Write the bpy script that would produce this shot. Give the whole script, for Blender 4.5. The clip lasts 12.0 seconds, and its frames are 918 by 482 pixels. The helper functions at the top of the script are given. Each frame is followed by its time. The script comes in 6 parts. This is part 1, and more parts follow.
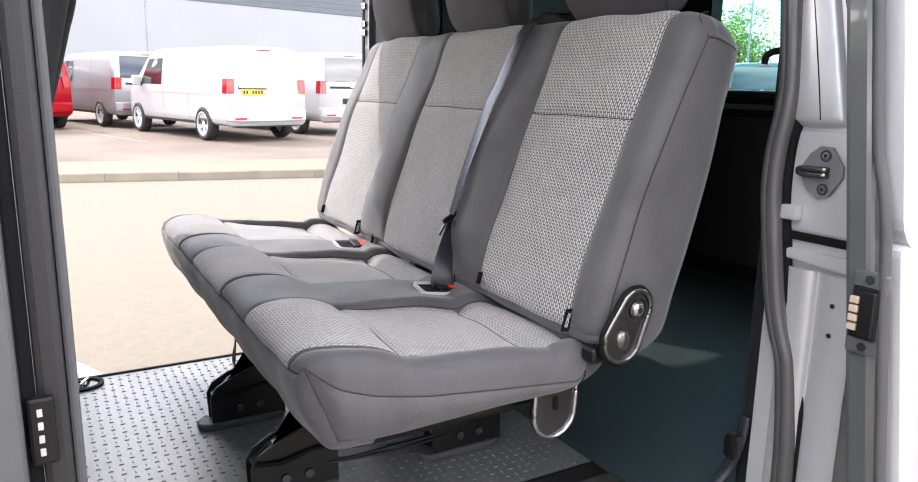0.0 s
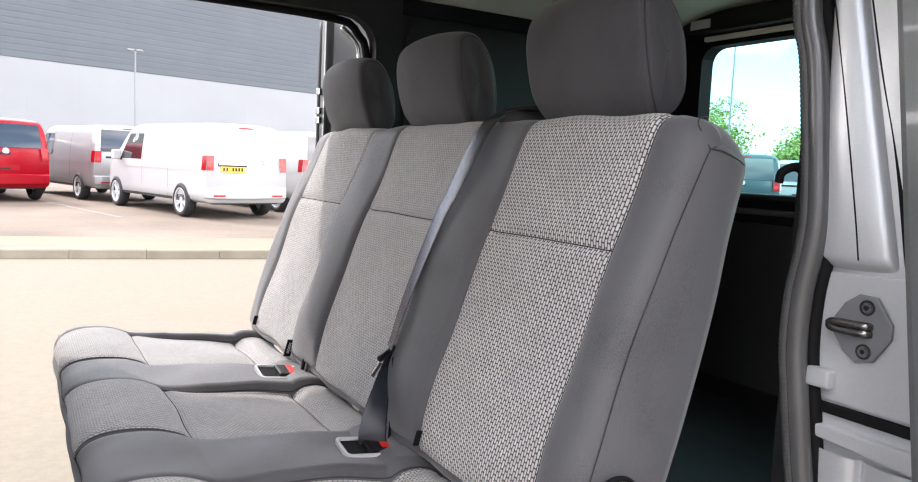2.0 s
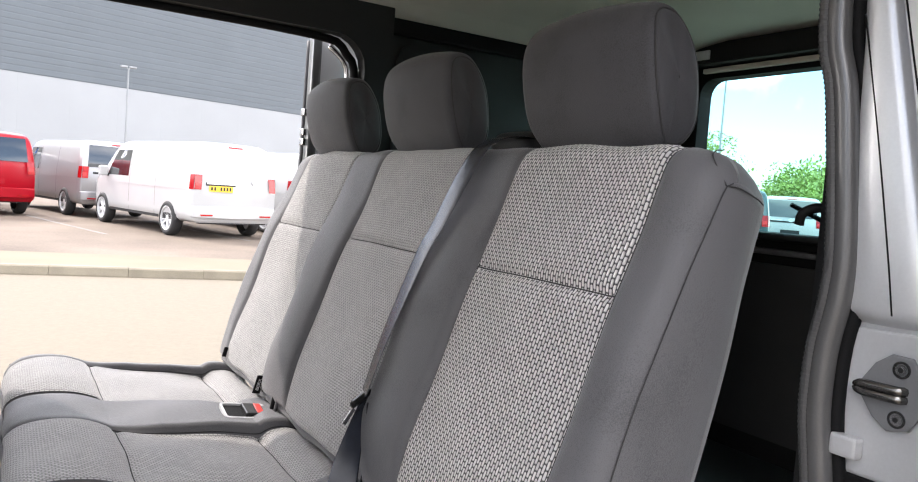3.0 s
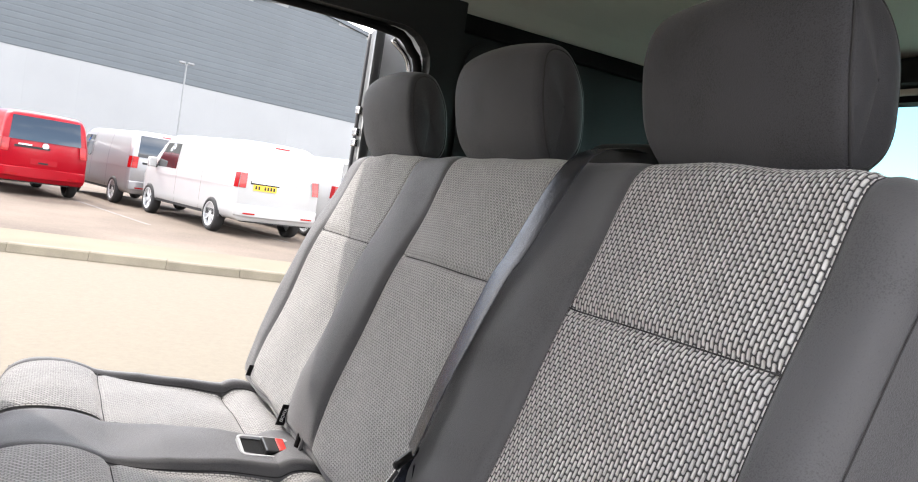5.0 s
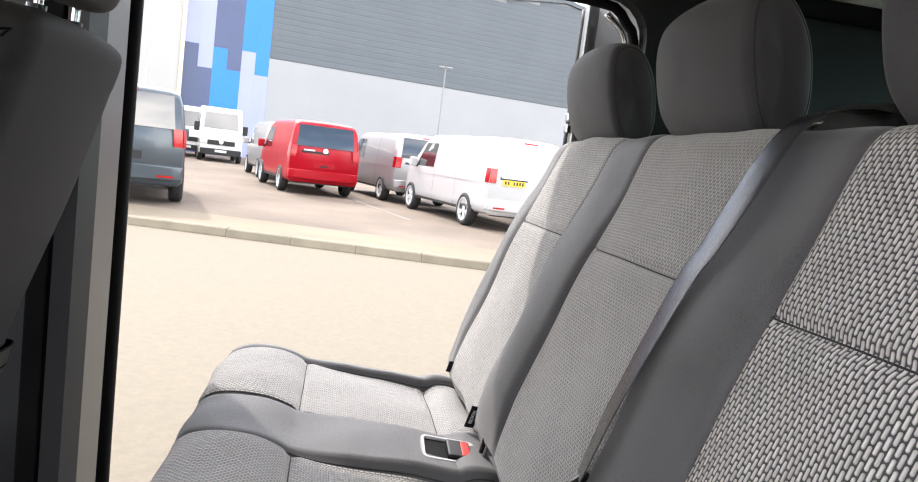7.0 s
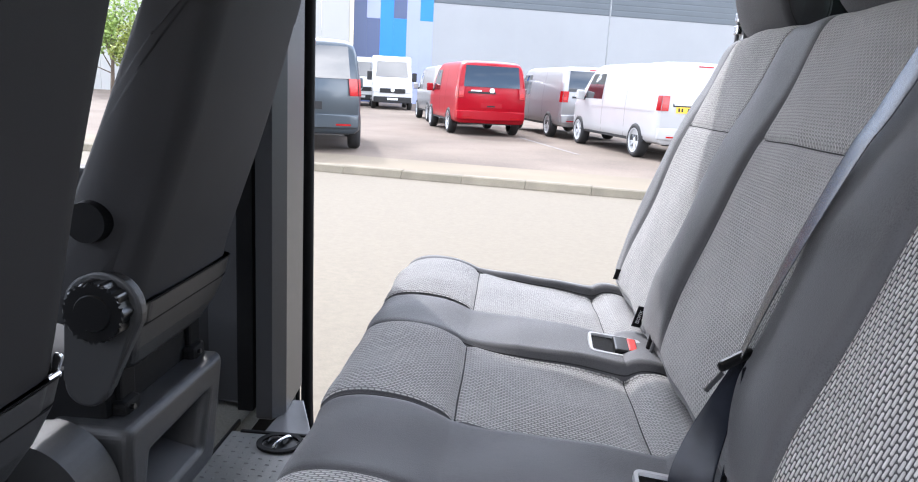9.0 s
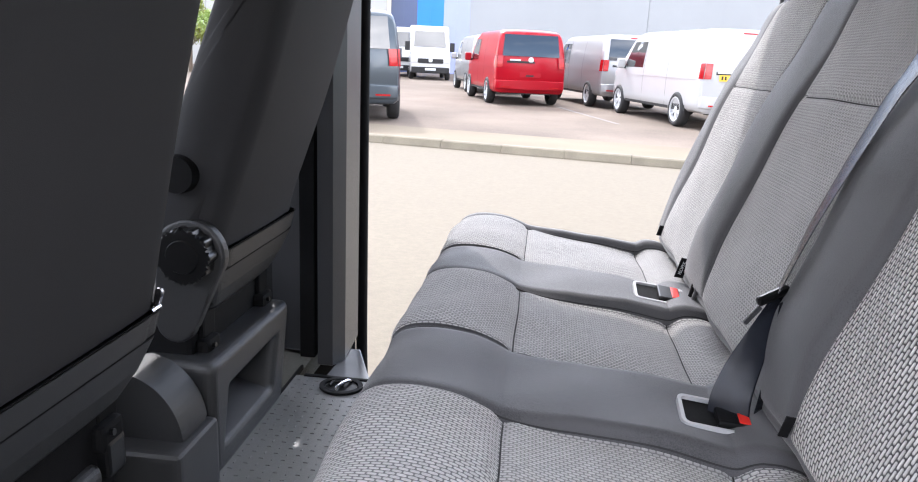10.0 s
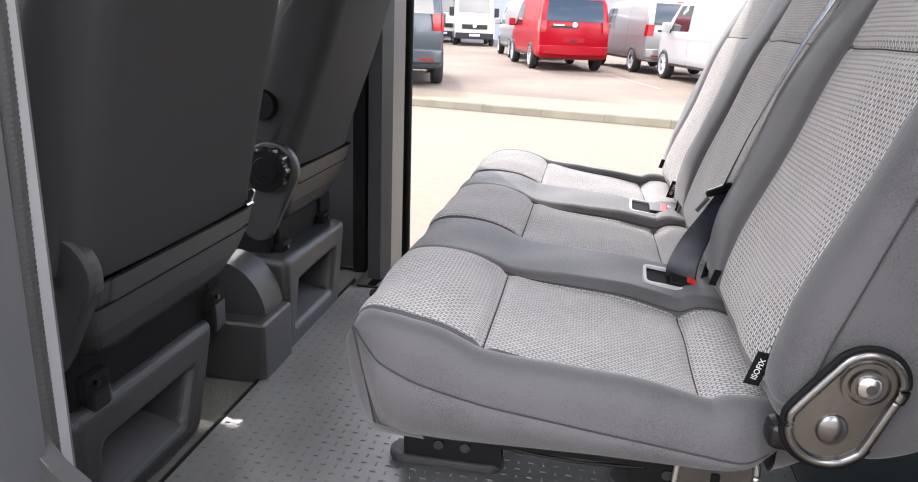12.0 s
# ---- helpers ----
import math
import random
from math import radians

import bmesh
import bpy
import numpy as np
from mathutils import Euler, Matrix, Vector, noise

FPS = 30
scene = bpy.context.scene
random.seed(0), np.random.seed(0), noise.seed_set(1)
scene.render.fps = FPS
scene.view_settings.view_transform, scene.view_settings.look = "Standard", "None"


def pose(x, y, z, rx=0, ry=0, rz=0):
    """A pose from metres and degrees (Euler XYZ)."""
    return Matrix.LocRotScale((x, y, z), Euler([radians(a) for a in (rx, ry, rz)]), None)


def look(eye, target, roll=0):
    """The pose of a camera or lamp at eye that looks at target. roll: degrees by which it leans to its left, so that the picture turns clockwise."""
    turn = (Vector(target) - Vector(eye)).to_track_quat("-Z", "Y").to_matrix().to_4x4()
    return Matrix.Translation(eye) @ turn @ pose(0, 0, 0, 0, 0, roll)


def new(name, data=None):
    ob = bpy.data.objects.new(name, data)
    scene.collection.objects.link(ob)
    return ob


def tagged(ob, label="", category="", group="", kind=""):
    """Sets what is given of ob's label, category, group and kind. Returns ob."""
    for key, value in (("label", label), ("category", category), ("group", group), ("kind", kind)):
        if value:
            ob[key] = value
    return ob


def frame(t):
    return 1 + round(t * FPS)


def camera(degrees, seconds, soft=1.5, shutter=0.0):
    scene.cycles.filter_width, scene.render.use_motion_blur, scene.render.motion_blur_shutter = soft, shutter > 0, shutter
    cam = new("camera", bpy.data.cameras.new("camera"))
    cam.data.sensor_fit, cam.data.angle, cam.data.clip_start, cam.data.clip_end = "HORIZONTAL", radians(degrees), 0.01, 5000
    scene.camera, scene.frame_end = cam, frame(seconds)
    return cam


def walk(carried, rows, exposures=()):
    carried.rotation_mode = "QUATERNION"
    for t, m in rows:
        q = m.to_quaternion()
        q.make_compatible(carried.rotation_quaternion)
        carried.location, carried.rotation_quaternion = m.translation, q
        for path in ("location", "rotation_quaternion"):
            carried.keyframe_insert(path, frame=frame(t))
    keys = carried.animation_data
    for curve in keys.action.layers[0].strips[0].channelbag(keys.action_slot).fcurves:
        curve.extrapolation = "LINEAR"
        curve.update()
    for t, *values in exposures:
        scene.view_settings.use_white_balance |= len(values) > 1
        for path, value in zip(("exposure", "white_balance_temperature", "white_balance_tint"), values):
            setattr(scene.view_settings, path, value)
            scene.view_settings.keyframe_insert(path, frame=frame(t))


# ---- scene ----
cam = camera(63.9, 12.0, soft=1.1)
PATH = [
    (0, (-0.152, -1.556, 0.764), (0.827, 0.138, 0.351), 1.0),
    (0.5, (-0.135, -1.507, 0.786), (0.872, 0.184, 0.431), 1.2),
    (1, (-0.072, -1.44, 0.796), (0.947, 0.254, 0.495), 1.5),
    (1.5, (0.006, -1.365, 0.802), (1.03, 0.334, 0.552), 1.9),
    (2, (0.066, -1.321, 0.812), (1.095, 0.382, 0.612), 2.5),
    (2.5, (0.103, -1.285, 0.818), (1.142, 0.417, 0.66), 3.3),
    (4.5, (0.164, -1.046, 0.815), (1.206, 0.66, 0.733), 7.4),
    (5, (0.19, -1.007, 0.811), (1.156, 0.742, 0.716), 8.6),
    (5.5, (0.233, -0.965, 0.815), (1.076, 0.845, 0.694), 9.1),
    (6, (0.266, -0.936, 0.817), (0.95, 0.937, 0.666), 8.9),
    (6.5, (0.294, -0.926, 0.818), (0.801, 1.0, 0.641), 8.0),
    (7, (0.331, -0.925, 0.814), (0.663, 1.037, 0.609), 7.0),
    (9, (0.344, -0.985, 0.765), (0.231, 0.97, 0.358), 3.0),
    (9.5, (0.317, -1.031, 0.756), (0.154, 0.91, 0.302), 2.7),
    (10, (0.322, -1.081, 0.75), (0.115, 0.848, 0.263), 2.6),
    (10.5, (0.334, -1.168, 0.745), (0.091, 0.751, 0.239), 2.6),
    (11, (0.338, -1.272, 0.746), (0.065, 0.638, 0.22), 2.6),
    (11.5, (0.354, -1.326, 0.735), (0.059, 0.575, 0.187), 2.6),
    (12, (0.397, -1.387, 0.726), (0.083, 0.503, 0.152), 2.4),
]
walk(cam, [(t, look(eye, target, roll)) for t, eye, target, roll in PATH], [(0.0, 2.00, 6650, 15), (2.5, 1.95, 6700, 14), (5.0, 1.94, 6750, 12), (7.0, 1.90, 6750, 12), (9.0, 1.82, 6050, 13), (10.0, 1.88, 6250, 14), (12.0, 2.05, 6650, 15)])

# ---- world and sun ----
SUN_TO = Vector((-0.35, 0.60, 0.70)).normalized()
world = bpy.data.worlds.new("sky")
scene.world = world
world.use_nodes = True
wn, wl = world.node_tree.nodes, world.node_tree.links
wn.clear()
w_out, w_bg, w_sky = wn.new("ShaderNodeOutputWorld"), wn.new("ShaderNodeBackground"), wn.new("ShaderNodeTexSky")
w_sky.sky_type, w_sky.sun_disc = "NISHITA", False
w_sky.sun_elevation = math.asin(SUN_TO.z)
w_sky.sun_rotation = math.atan2(SUN_TO.x, SUN_TO.y)
w_map, w_noise, w_ramp, w_mix = wn.new("ShaderNodeTexCoord"), wn.new("ShaderNodeTexNoise"), wn.new("ShaderNodeValToRGB"), wn.new("ShaderNodeMix")
w_noise.inputs["Scale"].default_value, w_noise.inputs["Detail"].default_value = 3.2, 6.0
w_ramp.color_ramp.elements[0].position, w_ramp.color_ramp.elements[1].position = 0.42, 0.62
w_mix.data_type = "RGBA"
w_mix.inputs["B"].default_value = (17.0, 17.0, 17.0, 1)
wl.new(w_map.outputs["Generated"], w_noise.inputs["Vector"])
wl.new(w_noise.outputs["Fac"], w_ramp.inputs["Fac"])
wl.new(w_ramp.outputs["Color"], w_mix.inputs["Factor"])
wl.new(w_sky.outputs["Color"], w_mix.inputs["A"])
wl.new(w_mix.outputs["Result"], w_bg.inputs["Color"])
w_bg.inputs["Strength"].default_value = 0.15
wl.new(w_bg.outputs["Background"], w_out.inputs["Surface"])

sun = new("sun", bpy.data.lights.new("sun", "SUN"))
sun.data.energy, sun.data.angle, sun.data.color = 1.25, radians(1.0), (1.0, 0.965, 0.92)
sun.matrix_world = look(SUN_TO * 50, (0, 0, 0))


# ---- materials ----
def material(name, color, rough=0.6, metal=0.0, spec=0.5, vary=0.12, scale=8.0, bump=0.0, bump_scale=300.0, coat=0.0, sheen=0.0, tint=None, per_object=0.0, grain=0.5):
    """A surface with broad stains and fine grain at real size."""
    m = bpy.data.materials.new(name)
    m.use_nodes = True
    nodes, links = m.node_tree.nodes, m.node_tree.links
    b = nodes["Principled BSDF"]
    b.inputs["Roughness"].default_value, b.inputs["Metallic"].default_value = rough, metal
    b.inputs["Specular IOR Level"].default_value = spec
    b.inputs["Coat Weight"].default_value, b.inputs["Coat Roughness"].default_value = coat, 0.04
    b.inputs["Sheen Weight"].default_value = sheen
    at = nodes.new("ShaderNodeTexCoord")
    big, fine = nodes.new("ShaderNodeTexNoise"), nodes.new("ShaderNodeTexNoise")
    big.inputs["Scale"].default_value, big.inputs["Detail"].default_value = scale, 5.0
    fine.inputs["Scale"].default_value, fine.inputs["Detail"].default_value = bump_scale, 2.0
    for n in (big, fine):
        links.new(at.outputs["Object"], n.inputs["Vector"])
    add = nodes.new("ShaderNodeMath")
    add.operation = "MULTIPLY_ADD"
    links.new(fine.outputs["Fac"], add.inputs[0])
    add.inputs[1].default_value = grain
    links.new(big.outputs["Fac"], add.inputs[2])
    ramp = nodes.new("ShaderNodeValToRGB")
    lo, hi = [c * (1 - vary) for c in color], [min(1.0, c * (1 + vary)) for c in (tint or color)]
    centre = 0.5 + grain / 2
    ramp.color_ramp.elements[0].position, ramp.color_ramp.elements[1].position = centre - 0.3, centre + 0.3
    ramp.color_ramp.elements[0].color, ramp.color_ramp.elements[1].color = (*lo, 1), (*hi, 1)
    links.new(add.outputs[0], ramp.inputs["Fac"])
    shade = ramp.outputs["Color"]
    if per_object:
        info, mix = nodes.new("ShaderNodeObjectInfo"), nodes.new("ShaderNodeHueSaturation")
        span = nodes.new("ShaderNodeMapRange")
        span.inputs["To Min"].default_value, span.inputs["To Max"].default_value = 1 - per_object, 1 + per_object
        links.new(info.outputs["Random"], span.inputs["Value"])
        links.new(span.outputs["Result"], mix.inputs["Value"])
        links.new(shade, mix.inputs["Color"])
        shade = mix.outputs["Color"]
    links.new(shade, b.inputs["Base Color"])
    if bump:
        bm_ = nodes.new("ShaderNodeBump")
        bm_.inputs["Strength"].default_value, bm_.inputs["Distance"].default_value = min(1.0, bump), 0.001
        links.new(fine.outputs["Fac"], bm_.inputs["Height"])
        links.new(bm_.outputs["Normal"], b.inputs["Normal"])
    return m


def weave_material(name, light, dark, along, across, strength, slim=0.70):
    """A jacquard of upright rounded knots in staggered columns; the surface's own metres are its coordinates."""
    m = bpy.data.materials.new(name)
    m.use_nodes = True
    nodes, links = m.node_tree.nodes, m.node_tree.links
    b = nodes["Principled BSDF"]
    b.inputs["Roughness"].default_value, b.inputs["Sheen Weight"].default_value = 0.8, 0.42
    b.inputs["Sheen Roughness"].default_value, b.inputs["Sheen Tint"].default_value = 0.45, (1.0, 0.96, 0.93, 1)

    def calc(op, a, c=None, d=None):
        n = nodes.new("ShaderNodeMath")
        n.operation = op
        for k, v in enumerate((a, c, d)):
            if v is None:
                continue
            if isinstance(v, (int, float)):
                n.inputs[k].default_value = v
            else:
                links.new(v, n.inputs[k])
        return n.outputs[0]

    uv, split = nodes.new("ShaderNodeTexCoord"), nodes.new("ShaderNodeSeparateXYZ")
    links.new(uv.outputs["UV"], split.inputs[0])
    col = calc("DIVIDE", split.outputs[1], across)
    odd = calc("MULTIPLY", calc("FLOORED_MODULO", calc("FLOOR", col), 2.0), 0.5)
    row = calc("ADD", calc("DIVIDE", split.outputs[0], along), odd)
    slant = calc("MULTIPLY_ADD", calc("SUBTRACT", calc("FRACT", row), 0.5), 0.0, calc("SUBTRACT", calc("FRACT", col), 0.5))
    side = calc("ABSOLUTE", slant)
    end = calc("MAXIMUM", calc("SUBTRACT", calc("MULTIPLY", calc("ABSOLUTE", calc("SUBTRACT", calc("FRACT", row), 0.5)), along / across), along / across / 2 - 0.5), 0.0)
    far = calc("SQRT", calc("ADD", calc("MULTIPLY", side, side), calc("MULTIPLY", end, end)))
    rel = calc("DIVIDE", far, slim / 2)
    high = calc("SQRT", calc("MAXIMUM", calc("SUBTRACT", 1.0, calc("MULTIPLY", rel, rel)), 0.0))
    white = nodes.new("ShaderNodeTexWhiteNoise")
    cell = nodes.new("ShaderNodeCombineXYZ")
    links.new(calc("FLOOR", col), cell.inputs[0])
    links.new(calc("FLOOR", row), cell.inputs[1])
    white.noise_dimensions = "2D"
    links.new(cell.outputs[0], white.inputs["Vector"])
    grain = nodes.new("ShaderNodeTexNoise")
    links.new(uv.outputs["UV"], grain.inputs["Vector"])
    grain.inputs["Scale"].default_value, grain.inputs["Detail"].default_value = 1500.0, 3.0
    mix = nodes.new("ShaderNodeMix")
    mix.data_type = "RGBA"
    mix.inputs["A"].default_value, mix.inputs["B"].default_value = (*dark, 1), (*light, 1)
    links.new(calc("MINIMUM", calc("MULTIPLY", high, 1.35), 1.0), mix.inputs["Factor"])
    tone = nodes.new("ShaderNodeHueSaturation")
    links.new(mix.outputs["Result"], tone.inputs["Color"])
    links.new(calc("ADD", calc("MULTIPLY_ADD", white.outputs["Value"], 0.22, 0.68), calc("MULTIPLY", grain.outputs["Fac"], 0.4)), tone.inputs["Value"])
    links.new(tone.outputs["Color"], b.inputs["Base Color"])
    bump = nodes.new("ShaderNodeBump")
    bump.inputs["Strength"].default_value, bump.inputs["Distance"].default_value = strength, 0.0026
    links.new(high, bump.inputs["Height"])
    links.new(bump.outputs["Normal"], b.inputs["Normal"])
    return m


def glass_material(name, color, rough=0.0):
    m = bpy.data.materials.new(name)
    m.use_nodes = True
    b = m.node_tree.nodes["Principled BSDF"]
    b.inputs["Base Color"].default_value = (*color, 1)
    b.inputs["Transmission Weight"].default_value, b.inputs["Roughness"].default_value, b.inputs["IOR"].default_value = 1.0, rough, 1.1
    return m


CHARCOAL = material("charcoal_cloth", (0.069, 0.068, 0.072), 0.62, spec=0.28, vary=0.26, scale=9.0, bump=0.5, bump_scale=700, sheen=0.24, grain=1.0)
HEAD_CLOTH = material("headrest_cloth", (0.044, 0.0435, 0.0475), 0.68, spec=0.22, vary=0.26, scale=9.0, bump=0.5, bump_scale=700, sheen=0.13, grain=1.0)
VINYL = material("front_seat_back_cloth", (0.034, 0.0335, 0.035), 0.75, spec=0.18, vary=0.12, scale=3.0, bump=0.4, bump_scale=900)
# one fabric in four tones: shaded gaps on the near back, lit grounds elsewhere
WEAVE = weave_material("woven_panel_shaded_gaps", (0.60, 0.59, 0.575), (0.042, 0.042, 0.044), 0.0118, 0.0050, 1.0, 0.78)
WEAVE_FINE = weave_material("woven_seat_centre_lit", (0.385, 0.380, 0.373), (0.165, 0.163, 0.162), 0.0082, 0.0046, 0.55, 0.80)
WEAVE_SEAT = weave_material("woven_cushion_panel_lit", (0.47, 0.464, 0.457), (0.13, 0.129, 0.13), 0.0100, 0.0047, 0.7, 0.80)
WEAVE_MID = weave_material("woven_back_panel_lit", (0.46, 0.453, 0.442), (0.155, 0.153, 0.152), 0.0092, 0.0041, 0.7, 0.80)
STEEL_MID = material("pressed_steel", (0.19, 0.185, 0.18), 0.26, metal=0.95, vary=0.2, scale=10, bump=0.06, bump_scale=150)
PIPING = material("seam_thread", (0.034, 0.033, 0.034), 0.9, bump=0.3)
PLASTIC = material("dark_grey_plastic", (0.027, 0.0275, 0.029), 0.35, spec=0.5, vary=0.1, scale=6, bump=0.5, bump_scale=1800)
TRIM = material("mid_grey_plastic", (0.06, 0.06, 0.064), 0.55, vary=0.1, scale=6, bump=0.4, bump_scale=1500)
BLACK = material("black_steel", (0.007, 0.007, 0.0075), 0.3, spec=0.45, vary=0.2, scale=12, bump=0.15, bump_scale=400)
RUBBER = material("black_rubber", (0.0055, 0.0055, 0.006), 0.7, spec=0.15, vary=0.2, scale=20, bump=0.4, bump_scale=500)
SEAL = material("grey_rubber_seal", (0.05, 0.049, 0.05), 0.55, vary=0.15, scale=15, bump=0.3, bump_scale=600)
PAINT = material("metallic_grey_paint", (0.54, 0.545, 0.56), 0.36, metal=0.42, vary=0.06, scale=3, coat=0.3)
EDGE_PAINT = material("dark_grey_edge_paint", (0.10, 0.104, 0.106), 0.28, metal=0.3, vary=0.12, scale=9, coat=0.6)
LIP = material("satin_grey_rubber", (0.075, 0.074, 0.075), 0.27, spec=0.7, vary=0.12, scale=12, bump=0.2, bump_scale=600)
PILLAR = material("satin_grey_pillar_lining", (0.045, 0.046, 0.050), 0.34, vary=0.1, scale=6, bump=0.3, bump_scale=1500)
PALE_TRIM = material("pale_grey_pillar_trim", (0.095, 0.098, 0.104), 0.35, vary=0.08, scale=6, bump=0.3, bump_scale=1500)
STRIKER_GREY = material("grey_striker_coating", (0.15, 0.152, 0.158), 0.38, vary=0.1, scale=20, bump=0.1, bump_scale=400)
CHROME = material("bright_steel", (0.62, 0.62, 0.64), 0.22, metal=1.0, vary=0.08, scale=30)
STEEL_DARK = material("oiled_dark_steel", (0.12, 0.12, 0.123), 0.27, metal=0.9, vary=0.15, scale=14, bump=0.08, bump_scale=200)
FLOOR_RUBBER = material("grey_rubber_floor", (0.14, 0.142, 0.142), 0.32, spec=1.0, vary=0.25, scale=5, bump=0.7, bump_scale=420)
FLOOR_MAT = material("dark_green_grey_mat", (0.019, 0.028, 0.029), 0.55, vary=0.15, scale=4, bump=0.3, bump_scale=500)
CARPET = material("speckled_cab_carpet", (0.10, 0.10, 0.09), 0.95, vary=0.6, scale=260, bump=1.0, bump_scale=900)
HEADLINER = material("pale_grey_headliner", (0.74, 0.69, 0.60), 0.95, vary=0.06, scale=3, bump=0.4, bump_scale=900)
PANEL = material("black_grained_panel", (0.012, 0.0125, 0.0135), 0.55, spec=0.3, vary=0.15, scale=5, bump=0.4, bump_scale=900)
WEBBING = material("black_belt_webbing", (0.019, 0.021, 0.028), 0.23, spec=0.36, vary=0.2, scale=40, bump=0.2, bump_scale=1500)
SILL = material("glossy_grey_sill", (0.12, 0.12, 0.125), 0.2, spec=0.8, vary=0.1)
RED = material("red_release_button", (0.75, 0.03, 0.02), 0.4, vary=0.05)
BEZEL = material("pale_grey_bezel", (0.55, 0.55, 0.56), 0.4, vary=0.06)
WHITE_INK = material("white_print", (0.8, 0.8, 0.8), 0.6, vary=0.03)
GLASS = glass_material("tinted_tailgate_glass", (0.45, 0.82, 0.84))


# ---- building helpers ----
def catmull(points, count):
    """count points along a smooth open curve through the given ones, evenly spaced."""
    p = np.array(points, float)
    p = np.vstack([2 * p[0] - p[1], p, 2 * p[-1] - p[-2]])
    fine = []
    for i in range(1, len(p) - 2):
        for t in np.linspace(0, 1, 24, endpoint=False):
            a, b, c, d = p[i - 1], p[i], p[i + 1], p[i + 2]
            fine.append(0.5 * (2 * b + (c - a) * t + (2 * a - 5 * b + 4 * c - d) * t**2 + (3 * b - a - 3 * c + d) * t**3))
    fine = np.array(fine + [p[-2]])
    run = np.r_[0, np.cumsum(np.linalg.norm(np.diff(fine, axis=0), axis=1))]
    at = np.linspace(0, run[-1], count)
    return np.stack([np.interp(at, run, fine[:, k]) for k in range(fine.shape[1])], 1)


def link_mesh(name, verts, faces, mat, smooth=True, uvs=None):
    me = bpy.data.meshes.new(name)
    me.from_pydata([tuple(map(float, v)) for v in verts], [], [tuple(map(int, f)) for f in faces])
    if uvs is not None:
        layer = me.uv_layers.new(name="metres")
        for poly in me.polygons:
            for li in poly.loop_indices:
                layer.data[li].uv = uvs[me.loops[li].vertex_index]
    if smooth:
        me.polygons.foreach_set("use_smooth", [True] * len(me.polygons))
    me.materials.append(mat)
    me.update()
    return new(name, me)


def part(name, bm, mat, parent=None, label="", smooth=False):
    """Links a bmesh as one mesh object, under a thing or part if given."""
    me = bpy.data.meshes.new(name)
    bmesh.ops.recalc_face_normals(bm, faces=bm.faces)
    bm.to_mesh(me)
    bm.free()
    me.materials.append(mat)
    if smooth:
        me.polygons.foreach_set("use_smooth", [True] * len(me.polygons))
    ob = new(name, me)
    if parent:
        ob.parent = parent
    if label:
        tagged(ob, label)
    return ob


def sheet(name, grid, mat, parent=None, uvs=None, label="", smooth=True, flip=False):
    """A quad sheet from an array of points, rows by columns."""
    rows, cols = grid.shape[:2]
    quads = [(i * cols + j, i * cols + j + 1, (i + 1) * cols + j + 1, (i + 1) * cols + j) for i in range(rows - 1) for j in range(cols - 1)]
    if flip:
        quads = [q[::-1] for q in quads]
    ob = link_mesh(name, grid.reshape(-1, 3), quads, mat, smooth, None if uvs is None else uvs.reshape(-1, 2))
    if parent:
        ob.parent = parent
    if label:
        tagged(ob, label)
    return ob


def thing(name, label, category, group="", at=(0, 0, 0)):
    ob = new(name)
    ob.location = at
    ob.empty_display_size = 0.1
    return tagged(ob, label, category, group)


def add_box(bm, lo, hi, bevel=0.0, segments=2, m=None):
    """A box from corner to corner, with rounded edges."""
    c = [(a + b) / 2 for a, b in zip(lo, hi)]
    d = [b - a for a, b in zip(lo, hi)]
    mine = bmesh.new()
    bmesh.ops.create_cube(mine, size=1.0, matrix=Matrix.Translation(c) @ Matrix.Diagonal((*d, 1)))
    if bevel:
        bmesh.ops.bevel(mine, geom=mine.edges[:], offset=bevel, segments=segments, profile=0.6, affect="EDGES")
    if m:
        mine.transform(m)
    merge(bm, mine)


def merge(bm, mine):
    me = bpy.data.meshes.new("scratch")
    mine.to_mesh(me)
    mine.free()
    bm.from_mesh(me)
    bpy.data.meshes.remove(me)


def box(name, lo, hi, mat, parent=None, bevel=0.0, label="", m=None, segments=2):
    bm = bmesh.new()
    add_box(bm, lo, hi, bevel, segments, m)
    return part(name, bm, mat, parent, label)


def add_cyl(bm, a, b, r, r2=None, sides=24):
    a, b = Vector(a), Vector(b)
    turn = (b - a).to_track_quat("Z", "Y").to_matrix().to_4x4()
    bmesh.ops.create_cone(bm, cap_ends=True, segments=sides, radius1=r, radius2=r if r2 is None else r2, depth=(b - a).length, matrix=Matrix.Translation((a + b) / 2) @ turn)


def cyl(name, a, b, r, mat, parent=None, r2=None, sides=24, label=""):
    bm = bmesh.new()
    add_cyl(bm, a, b, r, r2, sides)
    return part(name, bm, mat, parent, label)


